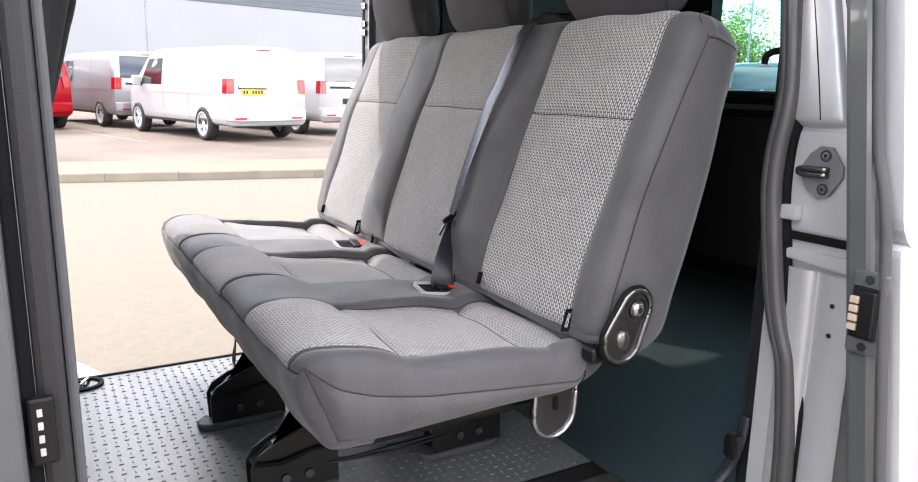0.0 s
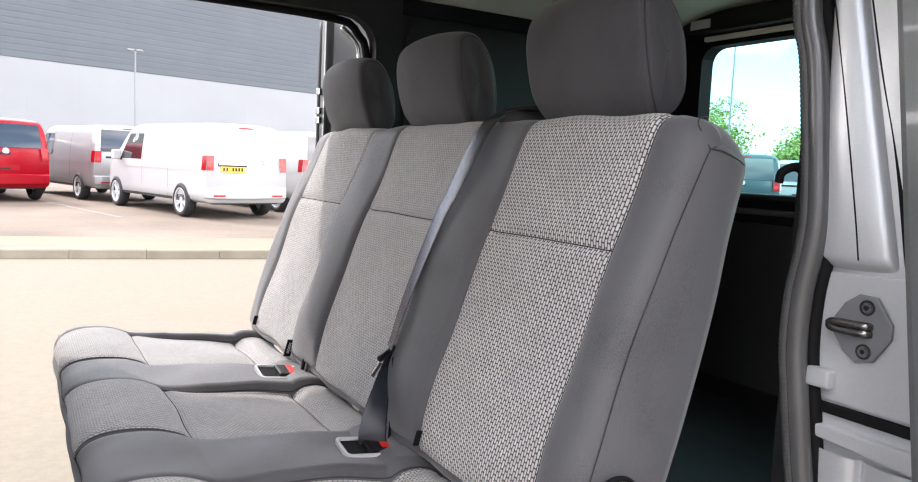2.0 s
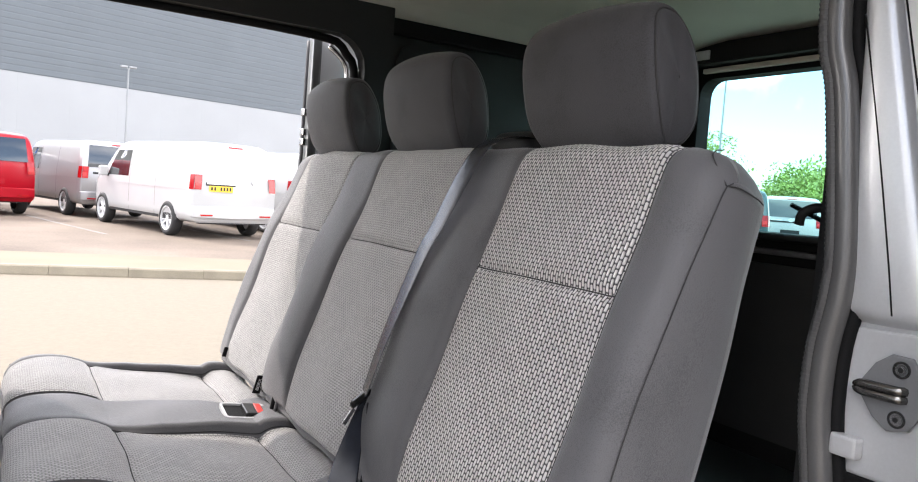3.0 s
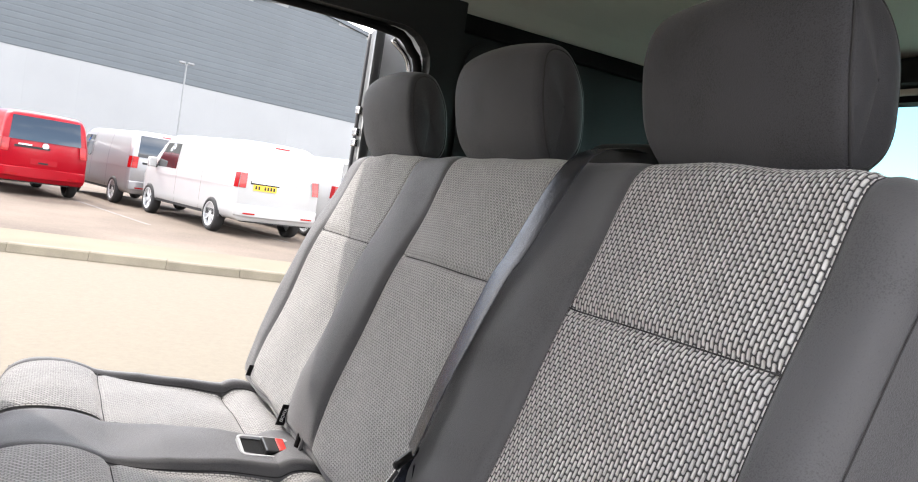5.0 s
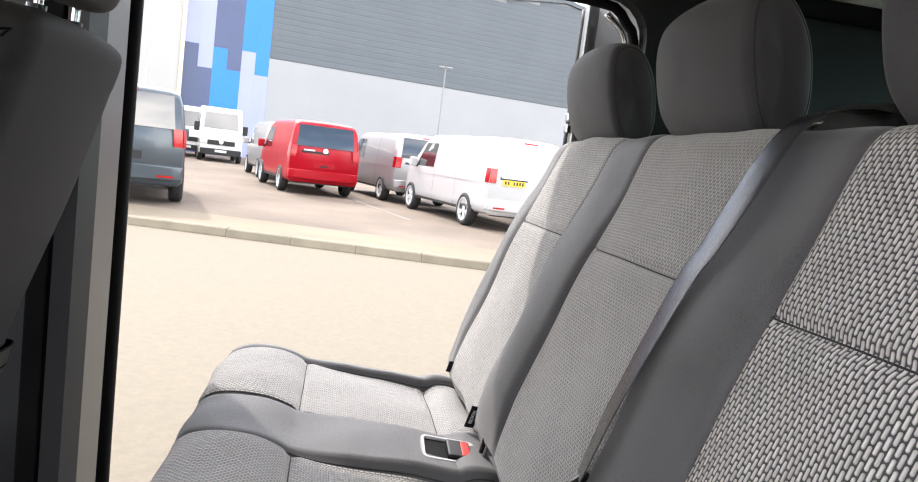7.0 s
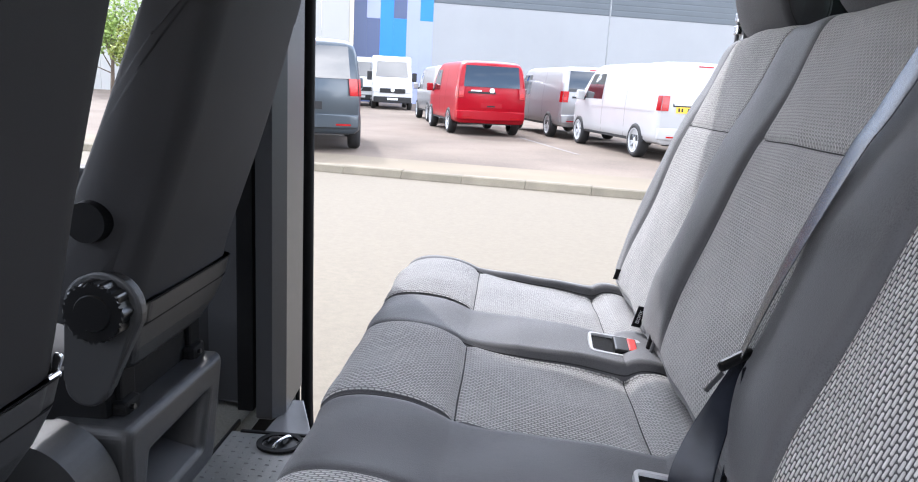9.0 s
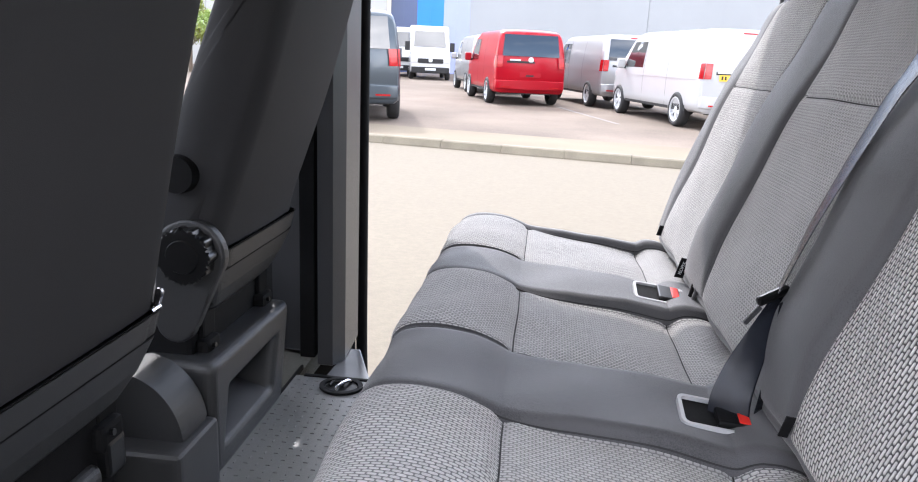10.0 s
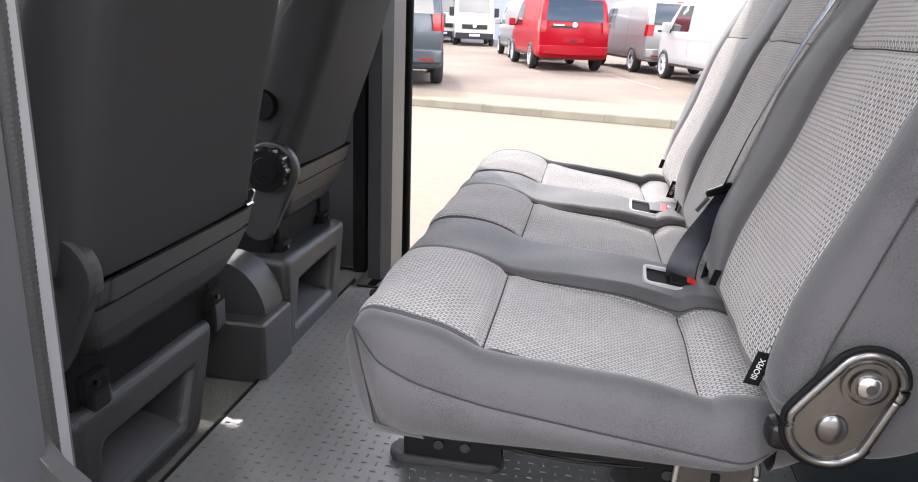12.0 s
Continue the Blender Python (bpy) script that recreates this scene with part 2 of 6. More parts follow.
def tube(name, points, r, mat, parent=None, closed=False, sides=8, count=0, label="", flat=1.0):
    """A round cord along a curve."""
    p = catmull(points, count or 12 * len(points))
    n = len(p)
    d = np.gradient(p, axis=0)
    d /= np.linalg.norm(d, axis=1)[:, None] + 1e-9
    up = np.array([0.0, 0.0, 1.0]) if abs(d[:, 2]).mean() < 0.8 else np.array([1.0, 0.0, 0.0])
    a = np.cross(d, up)
    a /= np.linalg.norm(a, axis=1)[:, None] + 1e-9
    b = np.cross(a, d)
    turn = np.linspace(0, 2 * math.pi, sides, endpoint=False)
    ring = p[:, None] + r * (np.cos(turn)[None, :, None] * a[:, None] + flat * np.sin(turn)[None, :, None] * b[:, None])
    verts = ring.reshape(-1, 3)
    faces = [(i * sides + j, i * sides + (j + 1) % sides, (i + 1) * sides + (j + 1) % sides, (i + 1) * sides + j) for i in range(n - 1) for j in range(sides)]
    if not closed:
        faces += [tuple(range(sides))[::-1], tuple((n - 1) * sides + j for j in range(sides))]
    ob = link_mesh(name, verts, faces, mat)
    if parent:
        ob.parent = parent
    if label:
        tagged(ob, label)
    return ob


def prism(name, outline, axis, lo, hi, mat, parent=None, bevel=0.0, label="", segments=2, smooth=False):
    """A plate: an outline in the two axes other than the given one, drawn out from lo to hi along it."""
    bm = bmesh.new()
    add_prism(bm, outline, axis, lo, hi, bevel, segments)
    return part(name, bm, mat, parent, label, smooth)


def add_prism(bm, outline, axis, lo, hi, bevel=0.0, segments=2):
    mine = bmesh.new()
    put = {"x": lambda a, b, h: (h, a, b), "y": lambda a, b, h: (a, h, b), "z": lambda a, b, h: (a, b, h)}[axis]
    low = [mine.verts.new(put(a, b, lo)) for a, b in outline]
    high = [mine.verts.new(put(a, b, hi)) for a, b in outline]
    n = len(outline)
    caps = [mine.faces.new(low), mine.faces.new(high[::-1])]
    for i in range(n):
        mine.faces.new((low[i], high[i], high[(i + 1) % n], low[(i + 1) % n]))
    if bevel:
        rim = list({e for f in caps for e in f.edges})
        bmesh.ops.bevel(mine, geom=rim, offset=bevel, segments=segments, profile=0.6, affect="EDGES")
    merge(bm, mine)


def rounded(a0, b0, a1, b1, r, n=5):
    """The outline of a rectangle with round corners."""
    out = []
    for ca, cb, start in ((a1 - r, b1 - r, 0), (a0 + r, b1 - r, 90), (a0 + r, b0 + r, 180), (a1 - r, b0 + r, 270)):
        out += [(ca + r * math.cos(radians(start + 90 * k / n)), cb + r * math.sin(radians(start + 90 * k / n))) for k in range(n + 1)]
    return out


def capsule(p, q, r, r2=None, n=10):
    """The outline round two discs."""
    r2 = r if r2 is None else r2
    a = math.atan2(q[1] - p[1], q[0] - p[0])
    return [(p[0] + r * math.cos(a + math.pi / 2 + math.pi * k / n), p[1] + r * math.sin(a + math.pi / 2 + math.pi * k / n)) for k in range(n + 1)] + [
        (q[0] + r2 * math.cos(a - math.pi / 2 + math.pi * k / n), q[1] + r2 * math.sin(a - math.pi / 2 + math.pi * k / n)) for k in range(n + 1)]


def ring_plate(name, outer, inner, axis, lo, hi, mat, parent=None, label=""):
    """A frame between two outlines with the same number of points."""
    put = {"x": lambda a, b, h: (h, a, b), "y": lambda a, b, h: (a, h, b), "z": lambda a, b, h: (a, b, h)}[axis]
    n = len(outer)
    verts = [put(*p, h) for h in (lo, hi) for loop in (outer, inner) for p in loop]
    faces = []
    for i in range(n):
        j = (i + 1) % n
        ol, il, oh, ih = i, n + i, 2 * n + i, 3 * n + i
        ol2, il2, oh2, ih2 = j, n + j, 2 * n + j, 3 * n + j
        faces += [(ol, ol2, il2, il), (oh, ih, ih2, oh2), (ol, oh, oh2, ol2), (il, il2, ih2, ih)]
    bm = bmesh.new()
    vs = [bm.verts.new(v) for v in verts]
    for f in faces:
        bm.faces.new([vs[k] for k in f])
    return part(name, bm, mat, parent, label)


def pillow(name, centre, size, power, mat, parent=None, n=14, shape=None, label=""):
    """A stuffed, rounded block; shape may bend its points, given in -1 to 1."""
    bm = bmesh.new()
    bmesh.ops.create_cube(bm, size=2.0)
    bmesh.ops.subdivide_edges(bm, edges=bm.edges[:], cuts=n, use_grid_fill=True)
    for v in bm.verts:
        c = v.co
        r = (abs(c.x) ** power[0] + abs(c.y) ** power[1] + abs(c.z) ** power[2]) ** (1.0 / (sum(power) / 3))
        q = c / r * max(abs(c.x), abs(c.y), abs(c.z)) ** 0.0
        if shape:
            q = shape(q)
        v.co = Vector((q.x * size[0] / 2, q.y * size[1] / 2, q.z * size[2] / 2)) + Vector(centre)
    return part(name, bm, mat, parent, label, smooth=True)


def soften(ob, width, segments=3):
    """Rounds the sharp edges of a part."""
    mod = ob.modifiers.new("round", "BEVEL")
    mod.width, mod.segments, mod.limit_method, mod.angle_limit = width, segments, "ANGLE", radians(40)
    return ob


def writing(name, text, height, m, mat, parent, label=""):
    """Flat lettering in the built-in font, turned into a mesh."""
    curve = bpy.data.curves.new(name, "FONT")
    curve.body, curve.size, curve.align_x, curve.align_y, curve.extrude = text, height, "CENTER", "CENTER", 0.0003
    ob = bpy.data.objects.new(name, curve)
    me = bpy.data.meshes.new_from_object(ob)
    bpy.data.objects.remove(ob)
    bpy.data.curves.remove(curve)
    me.materials.clear()
    me.materials.append(mat)
    made = new(name, me)
    made.matrix_world = m
    made.parent = parent
    return made


# ---- the van's shell ----
def structure(ob, label, category):
    return tagged(ob, label, category, kind="structure")


FLOOR_OUT = [(-0.22, -0.485), (0.98, -0.485), (0.98, -0.80), (2.32, -0.80), (2.32, 0.80), (0.98, 0.80), (0.98, 0.485), (-0.22, 0.485)]
floor = structure(prism("floor", FLOOR_OUT, "z", -0.03, 0.0, FLOOR_RUBBER, bevel=0.003), "grey grained rubber van floor with raised dashes", "floor")
structure(box("floor_cargo", (0.80, -0.79, 0.0), (2.3, 0.79, 0.006), FLOOR_MAT, bevel=0.003), "smooth dark green-grey rubber mat on the load floor", "floor")
structure(box("floor_cab", (-1.5, -0.86, -0.06), (-0.222, 0.86, -0.012), CARPET), "speckled grey carpet on the cab floor", "floor")
structure(box("floor_trim", (-0.2265, -0.62, -0.011), (-0.2195, 0.54, 0.0025), RUBBER, bevel=0.003), "black edging strip between rubber floor and carpet", "trim")
for side, label in ((1, "offside"), (-1, "nearside")):
    lo, hi = sorted((side * 0.487, side * 0.93))
    structure(box("step_" + label, (-0.2, lo, -0.29), (0.99, hi, -0.25), PLASTIC, bevel=0.004), "dark plastic door step below the floor", "step")
    lo, hi = sorted((side * 0.44, side * 0.484))
    structure(box("riser_" + label, (-0.2, lo, -0.25), (0.98, hi, -0.031), PLASTIC), "dark plastic riser of the door step", "step")
    # the shell goes on to the front and the rear
    lo, hi = sorted((side * 0.80, side * 0.87))
    structure(box("wall_cab_" + label, (-1.5, lo, -0.3), (-0.32, hi, 0.52), PANEL, bevel=0.01), "dark front door panel below its window", "wall")
    structure(box("wall_rear_" + label, (1.08, lo, -0.05), (2.3, hi, 1.33), PANEL), "black side wall of the load space", "wall")
    lo, hi = sorted((side * 0.79, side * 0.80))
    structure(prism("wall_panel_" + label, rounded(1.12, 0.80, 2.22, 1.255, 0.05), "y", lo, hi, PANEL, bevel=0.004), "dark grained lining panel with rounded corners", "wall panel")
    structure(prism("wall_panel_low_" + label, rounded(1.12, 0.03, 2.22, 0.74, 0.05), "y", lo, hi, PANEL, bevel=0.004), "dark grained lower lining panel", "wall panel")
    lo, hi = sorted((side * 0.775, side * 0.80))
    structure(box("trim_rail_" + label, (1.02, lo, 1.275), (2.3, hi, 1.325), RUBBER, bevel=0.008), "black trim strip below the headliner", "trim")

# door openings: lining inside, painted jamb outside
def doorway(side, front, back, label):
    outer = rounded(-0.33, -0.34, 1.085, 1.345, 0.004)
    for a, b, grow, mat, words in ((0.755, 0.80, 0.0, PANEL, "black inner frame of the sliding door opening"), (0.80, 0.90, 0.02, PAINT, "grey painted jamb of the sliding door opening")):
        lo, hi = sorted((side * a, side * b))
        inner = rounded(front - grow, -0.25 - grow, back + grow, 1.245 + grow, 0.09)
        structure(ring_plate("doorframe_" + label, outer, inner, "y", lo, hi, mat), words, "door frame")


doorway(1, -0.165, 1.0, "offside")
near_outer, near_inner = rounded(-0.33, -0.34, 1.085, 1.345, 0.004), rounded(-0.15, -0.27, 0.955, 1.255, 0.09)
structure(ring_plate("doorframe_nearside", near_outer, near_inner, "y", -0.90, -0.735, PAINT), "grey painted jamb of the open sliding door", "door frame")


def arch(y, top):
    return top - 0.09 * (abs(y) / 0.80) ** 5


ys = np.linspace(-0.84, 0.84, 29)
roof_line = [(float(y), arch(y, 1.415)) for y in ys] + [(float(y), arch(y, 1.415) + 0.05) for y in ys[::-1]]
structure(prism("ceiling", roof_line, "x", -1.28, 2.33, HEADLINER, smooth=False), "pale grey cloth headliner of the van", "ceiling")
structure(box("wall_front", (-1.56, -0.86, -0.3), (-1.50, 0.86, 0.50), PANEL), "dark bulkhead below the windscreen", "wall")

# post added on this side only, keeps a sun triangle off the floor
structure(box("wall_sun_stop", (-0.48, 0.80, 0.52), (-0.331, 0.87, 1.33), PANEL, bevel=0.01), "dark post added at the far front door to block stray sun", "wall")

# tailgate
opening = rounded(-0.64, 0.765, 0.64, 1.295, 0.06)
structure(ring_plate("wall_tailgate", rounded(-0.87, -0.3, 0.87, 1.45, 0.004), opening, "x", 2.30, 2.345, RUBBER), "black lined tailgate round its window", "wall")
tail_window = structure(ring_plate("window_1", rounded(-0.67, 0.735, 0.67, 1.322, 0.08), opening, "x", 2.282, 2.30, RUBBER), "black window frame in the tailgate", "window")
pane = prism("pane", rounded(-0.645, 0.76, 0.645, 1.30, 0.06), "x", 2.335, 2.339, GLASS, tail_window, label="green tinted glass")
pane.visible_shadow = False
tube("wiper_cover", [(2.27, 0.52, 0.752), (2.265, 0.30, 0.752), (2.265, -0.30, 0.752), (2.27, -0.52, 0.752)], 0.014, PANEL, tail_window)
tube("wiper_arm", [(2.345, 0.05, 0.77), (2.345, 0.12, 0.80), (2.345, 0.27, 0.86)], 0.008, RUBBER, tail_window)
structure(prism("panel_tailgate", rounded(-0.66, 0.08, 0.66, 0.66, 0.06), "x", 2.286, 2.30, PANEL, bevel=0.005), "dark grained lower lining of the tailgate", "wall panel")
structure(box("trim_header", (2.22, -0.80, 1.335), (2.30, 0.80, 1.41), PANEL, bevel=0.012), "black header lining above the tailgate window", "trim")
structure(box("trim_header_strip", (2.262, -0.62, 1.312), (2.281, 0.62, 1.330), HEADLINER, bevel=0.004), "pale strip above the tailgate window", "trim")
structure(box("trim_tail_ledge", (2.26, -0.66, 0.692), (2.285, 0.66, 0.712), TRIM, bevel=0.006), "grey edge below the tailgate window", "trim")
structure(box("trim_label", (2.213, 0.555, 1.350), (2.219, 0.645, 1.383), BEZEL, bevel=0.003), "blank pale label on the header lining", "label")

for side, label in ((1, "offside"), (-1, "nearside")):
    lo, hi = sorted((side * 0.479, side * 0.490))
    structure(box("floor_edge_" + label, (-0.20, lo, -0.03), (0.98, hi, 0.004), RUBBER, bevel=0.003), "black rubber edge of the floor at the door step", "trim")
structure(box("pillar_contact", (-0.176, -0.9205, 0.458), (-0.156, -0.9125, 0.516), BLACK, bevel=0.003), "black contact plate on the near centre pillar", "contact plate")
for k in range(4):
    structure(box("pillar_contact_slot", (-0.1690, -0.9220, 0.467 + k * 0.0112), (-0.1650, -0.9206, 0.4735 + k * 0.0112), BEZEL, bevel=0.0005), "pale slot in the contact plate", "contact")

# pillars
for y0, y1, label in ((0.56, 0.755, "offside"), (-0.752, -0.70, "nearside")):
    pts = [(-0.33, 0.63), (-0.250, 0.63), (-0.192, 0.605), (-0.187, 0.548), (-0.150, 0.548), (-0.130, 0.59), (-0.140, y1), (-0.33, y1)] if y0 > 0 else [(-0.33, y0), (-0.150, y0), (-0.158, y0 + 0.03), (-0.178, y1), (-0.33, y1)]
    structure(prism("pillar_" + label, pts, "z", 0.0, 1.30, PILLAR if y0 > 0 else PALE_TRIM, bevel=0.006, segments=3), "grey plastic lining of the centre pillar", "pillar")
structure(box("pillar_belt", (-0.236, 0.560, 0.012), (-0.198, 0.598, 1.25), RUBBER, bevel=0.004), "black front seat belt hanging down the pillar", "seat belt")
structure(prism("sill_plate", [(-0.150, 0.488), (-0.040, 0.488), (-0.055, 0.52), (-0.110, 0.665), (-0.140, 0.665)], "z", -0.012, 0.001, SILL, bevel=0.003), "grey plastic corner plate at the door step", "trim")


def seal(name, points, r, label, mat=SEAL):
    return structure(tube(name, points, r, mat, count=90, sides=10), label, "rubber seal")


# rubber seals round the openings; the near ones show ribs
seal("seal_offside_front", [(-0.155, 0.85, 1.20), (-0.158, 0.86, 0.6), (-0.155, 0.86, 0.0), (-0.15, 0.86, -0.2)], 0.016, "black door seal on the centre pillar", RUBBER)
seal("seal_offside_front_inner", [(-0.168, 0.80, 1.20), (-0.172, 0.80, 0.6), (-0.168, 0.80, 0.0), (-0.16, 0.80, -0.2)], 0.010, "black inner seal on the centre pillar", RUBBER)
seal("seal_offside_top", [(-0.15, 0.80, 1.235), (0.3, 0.80, 1.238), (0.86, 0.80, 1.235), (0.955, 0.80, 1.20), (0.99, 0.80, 1.12), (0.992, 0.80, 0.8), (0.99, 0.80, 0.2)], 0.012, "black door seal round the opening", RUBBER)
seal("seal_offside_chrome", [(0.93, 0.86, 1.225), (0.985, 0.86, 1.17), (0.99, 0.86, 1.05), (0.99, 0.86, 0.7), (0.985, 0.86, 0.2)], 0.009, "bright metal edge of the door jamb", CHROME)
near_path = [(0.937, -0.700, 1.22), (0.937, -0.703, 1.04), (0.937, -0.720, 0.96), (0.937, -0.738, 0.795), (0.935, -0.738, 0.73), (0.933, -0.730, 0.67), (0.932, -0.729, 0.60), (0.933, -0.736, 0.54), (0.936, -0.751, 0.43), (0.938, -0.767, 0.36), (0.940, -0.787, 0.30), (0.942, -0.800, 0.175), (0.943, -0.804, 0.05), (0.943, -0.806, -0.2)]
seal("seal_nearside", near_path, 0.0070, "grey ribbed rubber seal along the door jamb")
seal("seal_nearside_lip", [(x + 0.006, y - 0.014, z) for x, y, z in near_path], 0.0145, "smooth grey lip of the door seal", LIP)
seal("seal_nearside_gap", [(x + 0.016, y - 0.030, z) for x, y, z in near_path], 0.0085, "black rubber groove beside the door seal", RUBBER)
b_path = [(-0.146, -0.765, 1.2), (-0.151, -0.765, 0.7), (-0.156, -0.765, 0.4), (-0.152, -0.765, 0.1), (-0.14, -0.765, -0.2)]
seal("seal_nearside_front", b_path, 0.013, "grey ribbed rubber seal on the near centre pillar")
seal("seal_nearside_front_outer", [(x - 0.008, y - 0.10, z) for x, y, z in b_path], 0.018, "black outer seal on the near centre pillar", RUBBER)

structure(box("pillar_skin", (-0.34, -0.942, -0.30), (-0.1785, -0.914, 1.25), PALE_TRIM, bevel=0.006, segments=3), "grey painted outer skin of the near centre pillar", "door frame")
structure(box("pillar_jamb", (-0.1455, -0.893, -0.25), (-0.1370, -0.786, 1.24), PALE_TRIM, bevel=0.003), "grey painted rear face of the near centre pillar", "door frame")
structure(box("pillar_strip", (-0.168, -0.906, -0.2), (-0.146, -0.778, 1.24), PLASTIC, bevel=0.006), "dark plastic strip down the near centre pillar", "trim")
structure(box("pillar_rubber", (-0.205, -0.912, -0.2), (-0.1685, -0.86, 1.24), RUBBER, bevel=0.008), "black rubber strip down the near centre pillar", "rubber seal")

structure(prism("pillar_foot", [(-0.155, 0.36), (-0.148, 0.315), (-0.142, 0.273), (-0.123, 0.255), (-0.097, 0.234), (-0.060, 0.205), (-0.020, 0.15), (-0.020, -0.2), (-0.155, -0.2)], "y", -0.800, -0.776, LIP, bevel=0.004), "satin grey foot of the centre pillar, flared towards the step", "trim")

# ribs of the near seals
def seal_ribs(path, parent, r):
    p = catmull(path, 230)
    bm = bmesh.new()
    for k in range(0, len(p) - 1):
        d = Vector(p[k + 1] - p[k]).normalized()
        add_cyl(bm, Vector(p[k]) - d * 0.0014, Vector(p[k]) + d * 0.0014, r, r, 10)
    ribs = part("rib", bm, SEAL, parent)
    ribs["kind"] = "stuff"


seal_ribs(near_path, bpy.data.objects["seal_nearside"], 0.0078)
seal_ribs(b_path, bpy.data.objects["seal_nearside_front"], 0.0136)

# fittings on the near jamb
JX = 0.955
striker = thing("door_striker", "grey striker plate with a steel loop bolted to the door jamb", "striker", at=(JX, -0.815, 0.635))
sk = Matrix.Translation((-JX, 0.815, -0.635))
hexa = [(-0.782, 0.642), (-0.797, 0.666), (-0.814, 0.679), (-0.836, 0.678), (-0.857, 0.648), (-0.857, 0.630), (-0.838, 0.600), (-0.816, 0.594), (-0.799, 0.606), (-0.782, 0.630)]
prism("plate", hexa, "x", JX - 0.010, JX - 0.0038, STRIKER_GREY, striker, bevel=0.0025).matrix_parent_inverse = sk
tube("loop", [(JX - 0.008, -0.832, 0.6415), (JX - 0.014, -0.826, 0.6415), (JX - 0.016, -0.806, 0.6415), (JX - 0.016, -0.788, 0.6410), (JX - 0.014, -0.782, 0.637), (JX - 0.016, -0.788, 0.633), (JX - 0.016, -0.806, 0.6325), (JX - 0.014, -0.826, 0.6325), (JX - 0.008, -0.832, 0.6325)], 0.0052, STEEL_MID, striker, count=60).matrix_parent_inverse = sk
for z in (0.664, 0.610):
    b1 = cyl("bolt", (JX - 0.012, -0.826, z), (JX - 0.009, -0.826, z), 0.0062, CHROME, striker)
    b1.matrix_parent_inverse = sk
    cyl("bolt_socket", (JX - 0.0128, -0.826, z), (JX - 0.012, -0.826, z), 0.0032, BLACK, striker, sides=6).matrix_parent_inverse = sk
    ring_plate("washer", [(-0.826 + 0.0095 * math.cos(a), z + 0.0095 * math.sin(a)) for a in np.linspace(0, 2 * math.pi, 20, endpoint=False)],
               [(-0.826 + 0.0068 * math.cos(a), z + 0.0068 * math.sin(a)) for a in np.linspace(0, 2 * math.pi, 20, endpoint=False)], "x", JX - 0.011, JX - 0.009, STEEL_DARK, striker).matrix_parent_inverse = sk
structure(prism("jamb_upper", [(-0.758, 0.70), (-0.90, 0.705), (-0.90, 0.535), (-0.765, 0.535), (-0.760, 0.56)], "x", JX - 0.0035, JX + 0.02, PAINT, bevel=0.003), "raised grey painted panel round the striker", "door frame")
structure(box("jamb_stop", (JX - 0.020, -0.792, 0.553), (JX - 0.004, -0.760, 0.578), PAINT, bevel=0.004), "small painted stop block on the jamb", "door stop")
structure(box("jamb_slot", (JX - 0.006, -0.90, 0.519), (JX + 0.012, -0.770, 0.533), RUBBER, bevel=0.003), "dark slot across the jamb", "gap")
structure(prism("jamb_ledge", [(-0.755, 0.505), (-0.90, 0.505), (-0.90, 0.478), (-0.765, 0.488)], "x", JX - 0.012, JX + 0.01, PAINT, bevel=0.004, segments=3), "pressed bright ledge across the jamb", "door frame")


def jamb_skin(name, profile, top, low, label, narrows=0.0):
    """A pressed column of painted steel: the profile (y, x) drawn down from top to low, its lower edge rolled back; narrows: how much of its width goes per metre of height."""
    line = catmull(profile, 48)
    y0, wide = line[0, 0], line[0, 0] - line[-1, 0]
    zs = np.r_[np.linspace(top, low + 0.02, 10), low + 0.012, low + 0.005, low]
    back = np.r_[np.zeros(10), 0.001, 0.006, 0.016]
    grid = np.array([[(x + r, y0 + (y - y0) * max(0.3, 1 - narrows * (z - low) / wide), z) for y, x in line] for z, r in zip(zs, back)])
    structure(sheet(name, grid, PAINT), label, "door frame")


jamb_skin("jamb_column_upper", [(-0.742, 0.970), (-0.750, 0.951), (-0.762, 0.943), (-0.785, 0.9395), (-0.815, 0.940), (-0.838, 0.943), (-0.852, 0.949), (-0.861, 0.966)], 1.245, 0.706, "rounded grey painted column of the jamb above the striker", 0.22)
structure(tube("jamb_gap_seal", [(0.962, -0.745, 1.24), (0.962, -0.803, 0.975), (0.962, -0.834, 0.855), (0.960, -0.866, 0.712)], 0.0075, RUBBER), "black seal beside the jamb column", "seal")
# black box added so the gap towards the door reads as deep shade
structure(box("jamb_gap_fill", (0.974, -0.925, 0.706), (0.990, -0.742, 1.245), RUBBER, bevel=0.003), "black filler standing in for the shaded gap behind the jamb column", "door frame")
jamb_skin("jamb_column_lower", [(-0.760, 0.968), (-0.772, 0.951), (-0.788, 0.944), (-0.812, 0.942), (-0.827, 0.947), (-0.833, 0.956), (-0.841, 0.949), (-0.868, 0.945), (-0.902, 0.950)], 0.474, -0.22, "creased grey painted column of the jamb below the ledge")
for z in (0.425, 0.375):
    structure(cyl("jamb_hole", (JX - 0.0115, -0.868, z), (JX - 0.0095, -0.868, z), 0.004, STEEL_DARK), "small hole in the jamb", "hole")
structure(tube("jamb_crease", [(0.9400, -0.748, 1.05), (0.9396, -0.774, 0.928), (0.9395, -0.801, 0.786), (0.9400, -0.812, 0.72)], 0.0010, RUBBER), "thin seam in the upper jamb", "seam")
